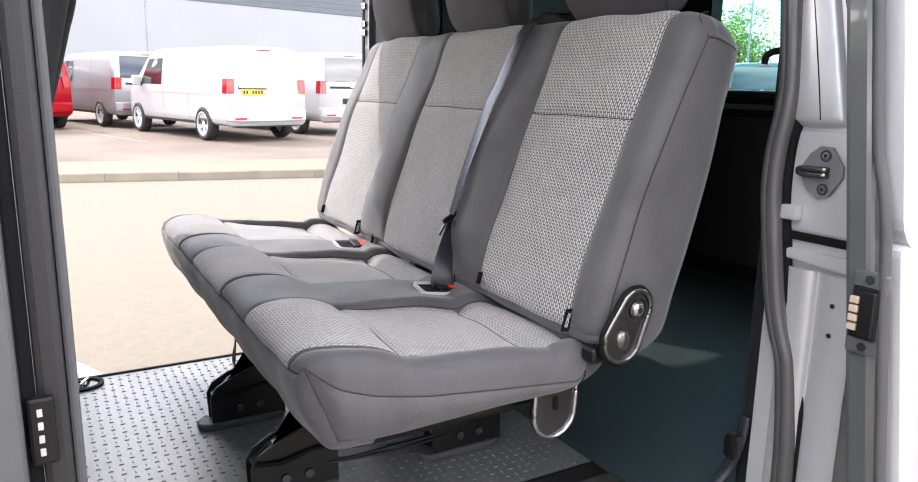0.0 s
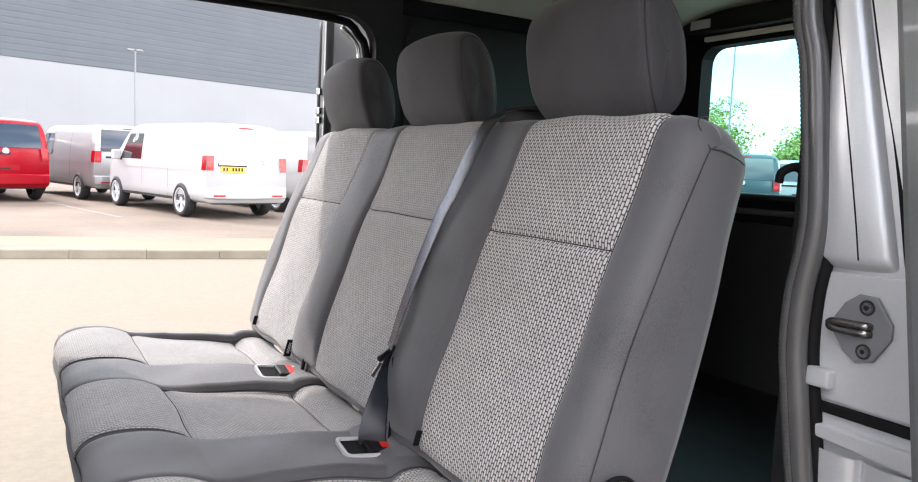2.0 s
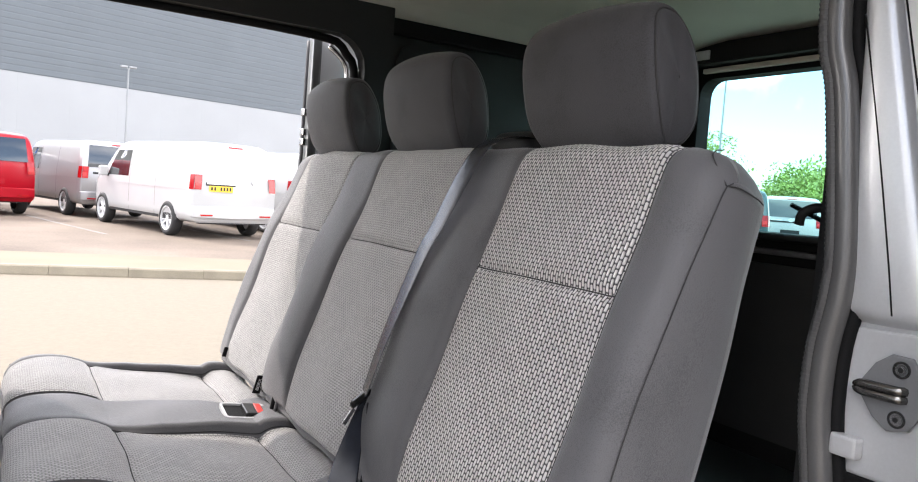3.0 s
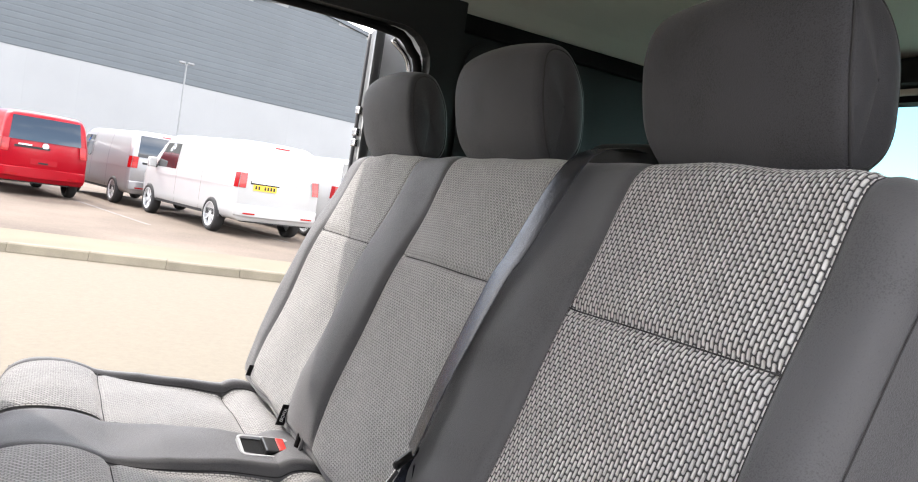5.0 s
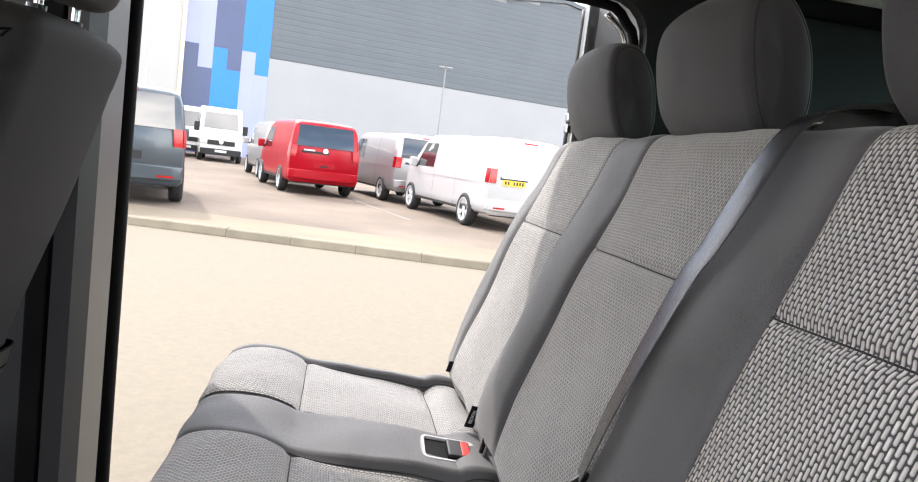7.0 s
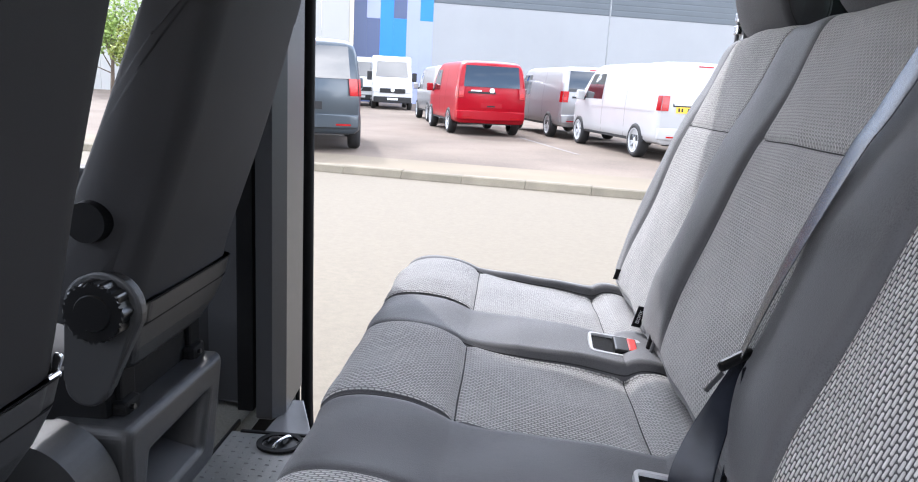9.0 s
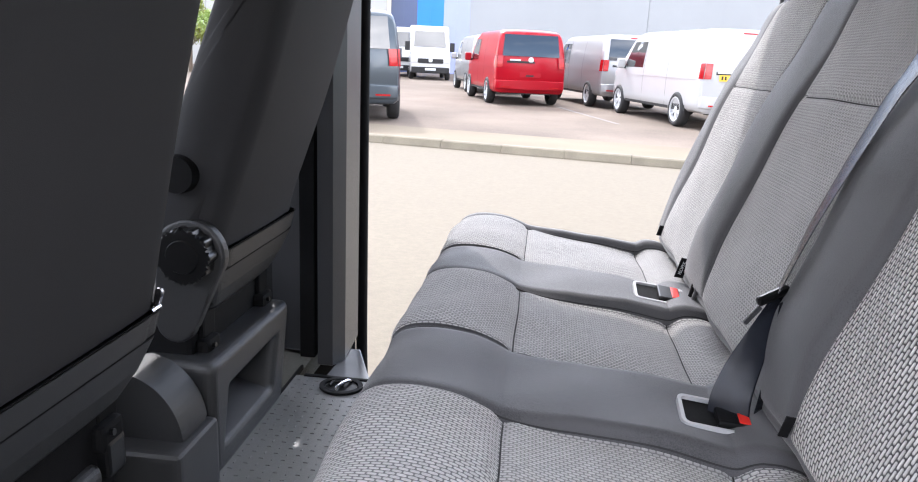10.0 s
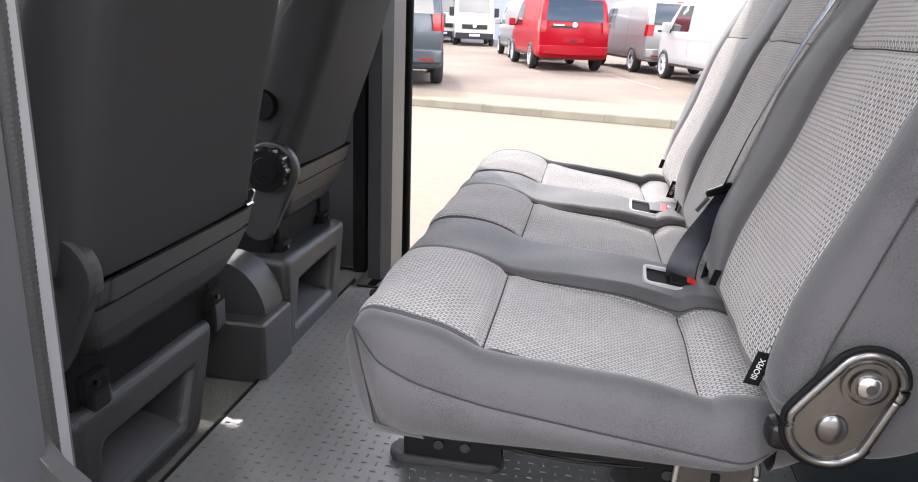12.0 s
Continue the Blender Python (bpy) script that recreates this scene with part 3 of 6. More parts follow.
cap_ob = pillow("belt_cap", (0.990, -0.700, 0.975), (0.036, 0.03, 0.06), (2.4, 2.4, 2.4), BEZEL)
structure(cap_ob, "pale rounded belt anchor cover on the pillar", "cover")
structure(tube("belt_hook", [(0.99, -0.715, 0.83), (0.972, -0.695, 0.832), (0.962, -0.682, 0.824), (0.962, -0.678, 0.81)], 0.006, RUBBER), "black belt hook on the rear pillar", "hook")
structure(box("pillar_rear_trim", (0.965, -0.752, 0.02), (1.02, -0.70, 1.30), PANEL, bevel=0.01), "dark lining of the rear pillar", "pillar")
belt_low = thing("stowed_belt", "black belt buckle hanging beside the jamb near the floor", "seat belt", at=(0.93, -0.72, 0.0))
tube("webbing", [(0.025, 0.0, 0.17), (0.015, 0.0, 0.12), (0.0, 0.012, 0.06), (-0.03, 0.025, 0.02)], 0.012, WEBBING, belt_low, flat=0.4)
box("buckle", (-0.012, -0.012, 0.09), (0.012, 0.016, 0.14), BLACK, belt_low, bevel=0.01)


# ---- the slid-open doors ----
def sliding_door(side, x, label, inner, flare):
    """inner: its inner face's distance from the middle at window height; flare: how far the side bulges out per metre further down."""
    door = structure(new("door_" + label), "grey painted sliding door, slid fully open", "door")
    lo, hi = sorted((side * (inner + 0.010), side * (inner + 0.075)))
    parts = [box("panel", (x + 0.022, lo, -0.30), (x + 1.12, hi, 0.56), PAINT, door, bevel=0.018, segments=3)]
    parts.append(ring_plate("window_frame", rounded(x + 0.022, 0.545, x + 1.12, 1.29, 0.05), rounded(x + 0.13, 0.62, x + 1.02, 1.20, 0.07), "y", lo + 0.004, hi - 0.006, PAINT, door))
    glass = prism("pane", rounded(x + 0.11, 0.60, x + 1.04, 1.22, 0.07), "y", (lo + hi) / 2 + side * 0.018, (lo + hi) / 2 + side * 0.022, GLASS, door, label="green tinted glass")
    parts.append(glass)
    e0, e1 = sorted((side * inner, side * (inner + 0.040)))
    parts.append(box("leading_edge", (x, e0, -0.28), (x + 0.03, e1, 1.26), EDGE_PAINT, door, bevel=0.008, label="dark grey painted leading edge"))
    ys_ = side * (inner + 0.048)
    parts.append(tube("edge_seal", [(x + 0.004, ys_, 1.25), (x + 0.002, ys_, 0.9), (x + 0.002, ys_, 0.70), (x + 0.0, ys_ + side * 0.012, 0.60), (x - 0.002, ys_ + side * 0.010, 0.45), (x - 0.002, ys_ + side * 0.006, 0.2), (x - 0.002, ys_, -0.25)], 0.0080, TRIM, door, count=60))
    for ob in parts:
        for v in ob.data.vertices:
            v.co.y += side * flare * (0.87 - v.co.z)
    return door


near_door = sliding_door(-1, 0.842, "nearside", 0.897, 0.131)
far_door = sliding_door(1, 0.905, "offside", 0.935, 0.02)
box("contact_tray", (0.831, -1.005, 0.425), (0.836, -0.966, 0.500), BLACK, near_door, bevel=0.002)
COPPER = material("brass_contact", (0.75, 0.60, 0.47), 0.35, metal=0.5, vary=0.05)
box("contact_housing", (0.834, -1.012, 0.402), (0.844, -0.962, 0.522), EDGE_PAINT, near_door, bevel=0.004)
for k in range(4):
    box("contact", (0.826, -0.979, 0.436 + k * 0.0130), (0.835, -0.966, 0.446 + k * 0.0130), COPPER, near_door, bevel=0.0015)
box("contact_block", (0.826, -1.003, 0.428), (0.835, -0.980, 0.496), BLACK, near_door, bevel=0.003)
for z in (0.414, 0.511):
    cyl("screw", (0.831, -0.988, z), (0.836, -0.988, z), 0.006, STEEL_DARK, near_door)
for z in (1.02, 0.96, 0.93):
    box("latch_tab", (0.893, 0.945, z), (0.908, 0.975, z + 0.022), CHROME, far_door, bevel=0.003)


# ---- the rear bench ----
HALF = 0.662
bench = thing("bench_seat", "three-seat rear bench in charcoal cloth with grey woven panels", "bench seat", at=(0.4, 0, 0))
bench_inv = Matrix.Translation((-0.4, 0, 0))


def on_bench(ob):
    """Parts are laid out in the van's own metres."""
    ob.matrix_parent_inverse = bench_inv
    return ob


def bump_between(y, edges, soft):
    """1 on the bolsters, 0 on the panels, with soft flanks."""
    out = np.ones_like(y)
    for a, b in edges:
        inside = np.minimum(y - a, b - y) / soft
        out = np.minimum(out, 1 - np.clip(inside + 0.5, 0, 1) ** 2 * (3 - 2 * np.clip(inside + 0.5, 0, 1)))
    return out


def upholstery(name, profile, marks, bands, rows, half, crown, lift, edge_r, mats, bulge=0.01, taper=None, stitched=3, piped=-1, ends=None, bolster=0.0, rise=None):
    """Padding swept over a side profile. marks: places along the profile where seams run across; bands: the woven strips (from, to) in y.
    rows: for each stretch between the marks, the parts' name and the cloths of its woven strips, nearest seat first, then the others (None: plain all over).
    rise: how far the bolsters stand out, by the run past the first seam and the place across."""
    prof = catmull(profile, 150)
    run = np.r_[0, np.cumsum(np.linalg.norm(np.diff(prof, axis=0), axis=1))]
    d = np.gradient(prof, axis=0)
    d /= np.linalg.norm(d, axis=1)[:, None]
    normal = np.stack([-d[:, 1], d[:, 0]], 1)
    cuts = sorted({-half, half, *(v for band in bands for v in band)})
    y = []
    for a, b in zip(cuts, cuts[1:]):
        k = max(8, int((b - a) / 0.011))
        u = np.linspace(0, 1, k, endpoint=False)
        y.append(a + (b - a) * (u - 0.09 * np.sin(2 * math.pi * u)))
    y = np.r_[np.concatenate(y), half]
    seams_s = [run[np.argmin(np.hypot(prof[:, 0] - mx, prof[:, 1] - mz))] for mx, mz in marks]
    s = np.unique(np.r_[run, *[[m - 0.006, m - 0.003, m, m + 0.003, m + 0.006] for m in seams_s]])
    s = s[(s >= 0) & (s <= run[-1])]
    px, pz = np.interp(s, run, prof[:, 0]), np.interp(s, run, prof[:, 1])
    nx, nz = np.interp(s, run, normal[:, 0]), np.interp(s, run, normal[:, 1])
    S, Y = np.meshgrid(s, y, indexing="ij")
    first = seams_s[0]
    ease = np.clip((S - first) / 0.10, 0, 1)
    proud = rise(S - first, Y) if rise else 1.0
    off = lift * bump_between(Y, bands, 0.026) * ease * proud
    for a, b in bands:
        mid, wide = (a + b) / 2, (b - a) / 2
        off += crown * np.clip(1 - ((Y - mid) / wide) ** 2, 0, 1) * ease
        for e in (a, b):
            off -= 0.0045 * np.exp(-(((Y - e) / 0.005) ** 2)) * np.clip((S - first) / 0.02, 0, 1)
    for (_, a), (b, _) in zip(bands, bands[1:]):
        off += bolster * np.clip(1 - ((Y - (a + b) / 2) / ((b - a) / 2)) ** 2, 0, 1) * ease * proud
    woven = bump_between(Y, bands, 0.004) < 0.5
    for m in seams_s[1:-1]:
        off -= np.where(woven, 0.0052 * np.exp(-(((S - m) / 0.008) ** 2)), 0)
    off -= 0.004 * np.exp(-(((S - first) / 0.006) ** 2))
    rim = np.clip((np.abs(Y) - (half - edge_r)) / edge_r, 0, 1)
    off -= edge_r * 0.75 * (1 - np.sqrt(np.clip(1 - rim**2, 0, 1)))
    off += 0.0016 * np.sin(Y * 23 + S * 17) + 0.0012 * np.sin(Y * 41 - S * 29)
    G = np.stack([px[:, None] + nx[:, None] * off, Y, pz[:, None] + nz[:, None] * off], -1)
    if taper:
        G = taper(G, S - first)
    UV = np.stack([S, Y], -1)
    base = on_bench(sheet(name, G, mats[0], bench))
    # close the ends with a bulging side panel
    n_half = len(s) // 2
    for j, out in ((0, -1.0), (-1, 1.0)):
        if ends:
            ends(out)
            continue
        loop = G[:, j]
        a, b = loop[:n_half], loop[::-1][:n_half]
        grid = np.zeros((n_half, 9, 3))
        for c, f in enumerate(np.linspace(0, 1, 9)):
            grid[:, c] = a + (b - a) * f
            thick = np.minimum(1.0, np.linalg.norm(b - a, axis=1) / 0.08)
            grid[:, c, 1] += out * bulge * np.sin(math.pi * f) ** 0.7 * thick
        on_bench(sheet("end_panel", grid, mats[0], bench, flip=j == 0))
        cord = G[np.searchsorted(s, seams_s[0]) : np.searchsorted(s, seams_s[piped]) : 3, j].copy()
        cord[:, 1] += out * 0.002
        on_bench(tube("piping", cord, 0.0008, PIPING, bench, count=len(cord) * 2, sides=6))
    # dark stitching along the woven strips
    i0, i1 = np.searchsorted(s, seams_s[0]), np.searchsorted(s, seams_s[stitched])
    for band in bands:
        for e in band:
            j = int(np.argmin(abs(y - e)))
            on_bench(tube("seam", G[i0 : i1 : 2, j] + np.array([0, 0, 0.0005]), 0.0013, PIPING, bench, count=(i1 - i0), sides=5))
        for m in seams_s[1:stitched]:
            i = int(np.argmin(abs(s - m)))
            j0, j1 = int(np.argmin(abs(y - band[0]))), int(np.argmin(abs(y - band[1])))
            on_bench(tube("seam", G[i, j0 : j1 + 1 : 2] + np.array([nx[i], 0, nz[i]]) * 0.0015, 0.0011, PIPING, bench, count=j1 - j0, sides=5))
    # woven panels lie on the padding
    edges = [0.0, *seams_s, run[-1]]
    inset = 1 if ends else 0
    for k, (label, cloth) in enumerate(rows):
        if cloth is None:
            continue
        i0, i1 = np.searchsorted(s, edges[k] - 1e-6), np.searchsorted(s, edges[k + 1] - 1e-6)
        for kind, (a, b) in enumerate(bands):
            j0, j1 = np.searchsorted(y, a - 1e-6) + inset, np.searchsorted(y, b - 1e-6) - inset
            cut = G[i0 : i1 + 1, j0 : j1 + 1].copy()
            cut[..., 0] += nx[i0 : i1 + 1, None] * 0.0015
            cut[..., 2] += nz[i0 : i1 + 1, None] * 0.0015
            on_bench(sheet(label, cut, cloth[min(kind, 1)], bench, UV[i0 : i1 + 1, j0 : j1 + 1]))
    return G, s, y


CUSHION = [(0.24, 0.240), (0.190, 0.243), (0.165, 0.256), (0.146, 0.290), (0.134, 0.325), (0.131, 0.355), (0.141, 0.378), (0.163, 0.391), (0.20, 0.395), (0.245, 0.389), (0.280, 0.376), (0.303, 0.364), (0.36, 0.351),
           (0.46, 0.336), (0.55, 0.320), (0.58, 0.331), (0.612, 0.332), (0.638, 0.318), (0.645, 0.29), (0.62, 0.272)]
PIPE_X, PIPE_Z = (0.147, 0.160, 0.175, 0.19, 0.24, 0.32, 0.43, 0.52, 0.595, 0.625), (0.376, 0.365, 0.354, 0.346, 0.332, 0.318, 0.307, 0.299, 0.292, 0.302)
HEM_X, HEM_Z = (0.17, 0.24, 0.32, 0.44, 0.56, 0.60, 0.63), (0.264, 0.264, 0.268, 0.274, 0.276, 0.280, 0.300)
END_X, END_Y = (0.12, 0.14, 0.16, 0.185, 0.22, 0.28, 0.45, 0.58, 0.605, 0.63), (0.600, 0.610, 0.626, 0.645, 0.657, 0.663, 0.668, 0.672, 0.664, 0.646)


def cushion_ends(g, ahead):
    """The top rolls down to the piping of the end panel; the front corners are rounded in plan."""
    g = g.copy()
    out = np.abs(g[..., 1])
    w = np.clip((out - 0.628) / (HALF - 0.628), 0, 1)
    roll = 1 - np.sqrt(np.clip(1 - w**2, 0, 1))
    top = ahead >= 0
    bow = np.clip((out - 0.46) / (HALF - 0.46), 0, 1) ** 2
    g[..., 0] += np.where(top & (g[..., 0] < 0.172), (0.172 - g[..., 0]) * np.maximum(0.25 * bow, 0.5 * roll), 0)
    g[..., 2] += np.where(top, (np.interp(g[..., 0], PIPE_X, PIPE_Z) - g[..., 2]) * roll, 0)
    f = np.clip((g[..., 2] - 0.240) / 0.116, 0, 1)
    face_x, face_z = 0.184 - 0.037 * f, 0.264 + 0.112 * f
    pull = np.maximum(w**2, 0.3 * bow)
    g[..., 0] += np.where(~top, (np.maximum(g[..., 0], face_x) - g[..., 0]) * pull, 0)
    g[..., 2] += np.where(~top, (face_z - g[..., 2]) * w**2, 0)
    wide = np.where(top, np.interp(g[..., 0], END_X, END_Y), 0.650 - 0.033 * f)
    g[..., 1] = np.where(out > 0.5, np.sign(g[..., 1]) * (0.5 + (out - 0.5) * (wide - 0.5) / (HALF - 0.5)), g[..., 1])
    return g


def cushion_end(out):
    f = np.linspace(0, 1, 11)
    along = np.linspace(0, 1, 60)
    x0 = 0.147 + 0.037 * f
    xs = x0[None, :] + (0.628 - x0[None, :]) * along[:, None] ** 1.4
    hi, lo = np.interp(xs, PIPE_X, PIPE_Z), np.interp(xs, HEM_X, HEM_Z)
    z = hi + (lo - hi) * f[None, :]
    z[0] = 0.376 - 0.112 * f
    z[1] = z[0] * 0.4 + z[1] * 0.6
    puff = 0.010 * np.sin(math.pi * f)[None, :] ** 0.7 * np.clip((hi - lo) / 0.06, 0, 1) * np.clip(along[:, None] * 8, 0, 1)
    wide = np.interp(xs, END_X, END_Y)
    wide[0] = 0.617 + 0.033 * f
    grid = np.stack([xs, out * (wide - 0.008 * f[None, :] ** 2 + puff), z], -1)
    on_bench(sheet("end_panel", grid, CHARCOAL, bench, flip=out > 0))
    on_bench(tube("piping", grid[::2, 0] + np.array([0, out * 0.001, 0.0006]), 0.0010, PIPING, bench, count=80, sides=6))
    on_bench(tube("piping", grid[0] + np.array([-0.0006, out * 0.0006, 0]), 0.0009, PIPING, bench, count=24, sides=6))


def cushion_rise(run, across):
    """The bolsters stand out beside the sunken seat panels and lie flush in front of them; the outer ones rise less."""
    tall = np.interp(run, (0.10, 0.17, 0.21, 0.27, 0.37, 0.46, 0.51), (0.0, 0.04, 0.28, 0.72, 0.95, 1.0, 0.7))
    return tall * np.where(np.abs(across) > 0.5, 0.9, 1.0)


def back_rise(run, across):
    """The bolsters fade out towards the top edge."""
    up = np.clip((run - 0.28) / 0.20, 0, 1)
    return 1.0 - 0.88 * up * up * (3 - 2 * up)


SEAT_BANDS = [(-0.608, -0.332), (-0.148, 0.137), (0.312, 0.608)]
cG, cs, cy = upholstery("cushion", CUSHION, [(0.132, 0.360), (0.303, 0.364), (0.55, 0.320), (0.640, 0.31)], SEAT_BANDS,
                        [("front", None), ("front_panel", (WEAVE_SEAT, WEAVE_FINE)), ("seat_panel", (WEAVE_FINE, WEAVE_FINE)), ("rear_roll", (WEAVE_SEAT, WEAVE_FINE)), ("end", None)], HALF, 0.004, 0.025, 0.002, [CHARCOAL], taper=cushion_ends, ends=cushion_end, rise=cushion_rise)
front_row = cG[int(np.argmin(np.abs(cs - cs[np.argmin(np.hypot(cG[:, len(cy) // 2, 0] - 0.132, cG[:, len(cy) // 2, 2] - 0.360))]))), ::3] + np.array([-0.0008, 0, 0.0008])
on_bench(tube("piping", front_row, 0.0010, PIPING, bench, count=160, sides=6))
BACK = [(0.64, 0.335), (0.612, 0.35), (0.607, 0.385), (0.63, 0.46), (0.675, 0.585), (0.720, 0.711), (0.757, 0.80), (0.774, 0.842), (0.789, 0.876), (0.805, 0.891), (0.835, 0.896), (0.872, 0.889),
        (0.900, 0.866), (0.911, 0.83), (0.880, 0.72), (0.842, 0.56), (0.802, 0.43), (0.775, 0.345), (0.72, 0.315), (0.67, 0.318)]


def back_ends(g, ahead):
    """The shoulders drop a little towards the ends."""
    g = g.copy()
    rim = np.clip((np.abs(g[..., 1]) - 0.58) / 0.103, 0, 1) ** 2
    high = np.clip((g[..., 2] - 0.76) / 0.12, 0, 1)
    g[..., 2] -= 0.020 * rim * high
    g[..., 0] -= 0.014 * rim * high * (g[..., 0] > 0.84)
    return g


BACK_BANDS = [(-0.617, -0.329), (-0.173, 0.148), (0.299, 0.588)]
bG, bs, by = upholstery("backrest", BACK, [(0.609, 0.365), (0.720, 0.711), (0.832, 0.896), (0.67, 0.318)], BACK_BANDS,
                        [("foot", None), ("back_panel", (WEAVE, WEAVE_MID)), ("shoulder_panel", (WEAVE, WEAVE_MID)), ("rear", None), ("end", None)], 0.683, 0.003, 0.008, 0.036, [CHARCOAL], bulge=0.005, piped=2, taper=back_ends, bolster=0.013, rise=back_rise)
side_i = int(np.argmin(np.abs(bG[:, 0, 0] - 0.80) + np.abs(bG[:, 0, 2] - 0.865)))
for j, out in ((0, -1), (-1, 1)):
    top_front = bG[side_i, j]
    on_bench(tube("side_seam", [top_front + (0, out * 0.001, 0), (0.832, out * 0.6885, 0.846), (0.862, out * 0.6895, 0.836), (0.876, out * 0.6875, 0.830)], 0.0009, PIPING, bench, count=40, sides=6))
    on_bench(tube("side_seam", [top_front + (0, out * 0.001, 0), (0.8096, out * 0.6655, 0.8786), (0.826, out * 0.6545, 0.8888), (0.850, out * 0.646, 0.8920)], 0.0009, PIPING, bench, count=30, sides=6))
on_bench(box("underframe", (0.22, -0.60, 0.225), (0.62, 0.60, 0.28), BLACK, bench, bevel=0.01))

# headrests
REST = [(0.828, 0.894), (0.806, 0.925), (0.792, 0.965), (0.784, 1.010), (0.785, 1.043), (0.795, 1.063), (0.814, 1.073), (0.838, 1.068), (0.858, 1.040), (0.873, 1.000), (0.880, 0.955), (0.879, 0.922), (0.868, 0.902), (0.850, 0.894)]


def headrest(y, down):
    """A padded block leaning forward: front, top and back in one cover, a flat bulging panel at each side."""
    loop = catmull(REST + REST[:1], 85)
    mid = loop.mean(0)
    d = np.gradient(loop, axis=0)
    d /= np.linalg.norm(d, axis=1)[:, None]
    n = np.stack([-d[:, 1], d[:, 0]], 1)
    n *= np.sign(((loop - mid) * n).sum())
    across = np.concatenate([np.linspace(-1, -0.88, 7, endpoint=False), np.linspace(-0.88, 0.88, 16, endpoint=False), np.linspace(0.88, 1, 8)])
    cols = []
    for v in across:
        w = max(0.0, (abs(v) - 0.90) / 0.10)
        swell = (0.012 * np.clip(-n[:, 0], 0, 1) + 0.007 * np.clip(n[:, 1], 0, 1) + 0.004 * np.clip(n[:, 0], 0, 1)) * (1 - v * v) ** 0.8
        p = loop + n * (swell - 0.007 * (1 - math.sqrt(1 - w * w)))[:, None]
        squeeze = 1.0 - 0.12 * np.clip((loop[:, 1] - 0.99) / 0.085, 0, 1) ** 2.5 - 0.09 * np.clip((0.95 - loop[:, 1]) / 0.06, 0, 1) ** 2
        cols.append(np.stack([p[:, 0], y + v * 0.133 * squeeze, p[:, 1] - down], 1))
    grid = np.stack(cols, 1)
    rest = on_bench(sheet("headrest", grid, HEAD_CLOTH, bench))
    for j, out in ((0, -1), (-1, 1)):
        ring = grid[:, j]
        core = ring.mean(0)
        caps = np.stack([core + (ring - core) * f + np.array([0, out * 0.009 * math.sqrt(1 - f**2), 0]) for f in (1.0, 0.97, 0.9, 0.75, 0.5, 0.25, 0.02)], 1)
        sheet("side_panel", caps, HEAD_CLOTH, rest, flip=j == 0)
        tube("piping", ring + np.array([0, out * 0.0008, 0]), 0.0013, PIPING, rest, count=130, sides=6)
    for k in (-0.07, 0.07):
        cyl("post", (0.848, y + k, 0.86), (0.848, y + k, 0.93), 0.006, BLACK, rest)


for y, down in ((-0.446, 0.0), (0.034, 0.003), (0.488, 0.007)):
    headrest(y, down)

# steel hinge plate on the near end of the backrest
hinge = capsule((0.680, 0.411), (0.655, 0.362), 0.033, 0.040)
on_bench(prism("hinge_plate", hinge, "y", -0.698, -0.692, STEEL_MID, bench, bevel=0.002, label="pressed steel hinge plate with a raised rim"))
rim_path = [(a, -0.700, b) for a, b in capsule((0.680, 0.411), (0.655, 0.362), 0.0310, 0.0380)]
on_bench(tube("plate_rim", rim_path + rim_path[:1], 0.0046, STEEL_MID, bench, count=110))
# black cord draws the shadow line round the hinge plate
on_bench(tube("plate_shadow_gap", [(a, -0.6965, b) for a, b in capsule((0.680, 0.411), (0.655, 0.362), 0.0365, 0.0435)], 0.0035, RUBBER, bench, count=90))


def disc(r_, n_=36):
    return [(0.680 + r_ * math.cos(a), 0.411 + r_ * math.sin(a)) for a in np.linspace(0, 2 * math.pi, n_, endpoint=False)]


on_bench(ring_plate("bolt_boss", disc(0.0235), disc(0.0195), "y", -0.7025, -0.698, STEEL_MID, bench))
on_bench(cyl("hinge_bolt", (0.680, -0.699, 0.411), (0.680, -0.7035, 0.411), 0.0158, STEEL_MID, bench, sides=36))
on_bench(pillow("bolt_head", (0.680, -0.7035, 0.411), (0.0235, 0.013, 0.0235), (2.2, 3.0, 2.2), CHROME, bench, n=8))
on_bench(cyl("socket", (0.680, -0.7090, 0.411), (0.680, -0.7104, 0.411), 0.0050, STEEL_DARK, bench, sides=12))
on_bench(pillow("plate_bulge", (0.657, -0.698, 0.360), (0.030, 0.016, 0.034), (2, 2, 2), STEEL_MID, bench, n=8))
on_bench(box("hinge_arm", (0.606, -0.684, 0.318), (0.690, -0.650, 0.350), BLACK, bench, bevel=0.014, segments=4))
hang = capsule((0.572, 0.262), (0.570, 0.226), 0.046)
on_bench(prism("anchor_plate", hang, "y", -0.637, -0.631, STEEL_DARK, bench, bevel=0.002, label="dark steel anchor plate with a slot"))
hang_rim = [(a, -0.638, b) for a, b in capsule((0.572, 0.262), (0.570, 0.226), 0.042)]
on_bench(tube("plate_rim", hang_rim + hang_rim[:1], 0.0042, CHROME, bench, count=80))
on_bench(box("slot", (0.567, -0.640, 0.232), (0.577, -0.636, 0.256), RUBBER, bench, bevel=0.002))


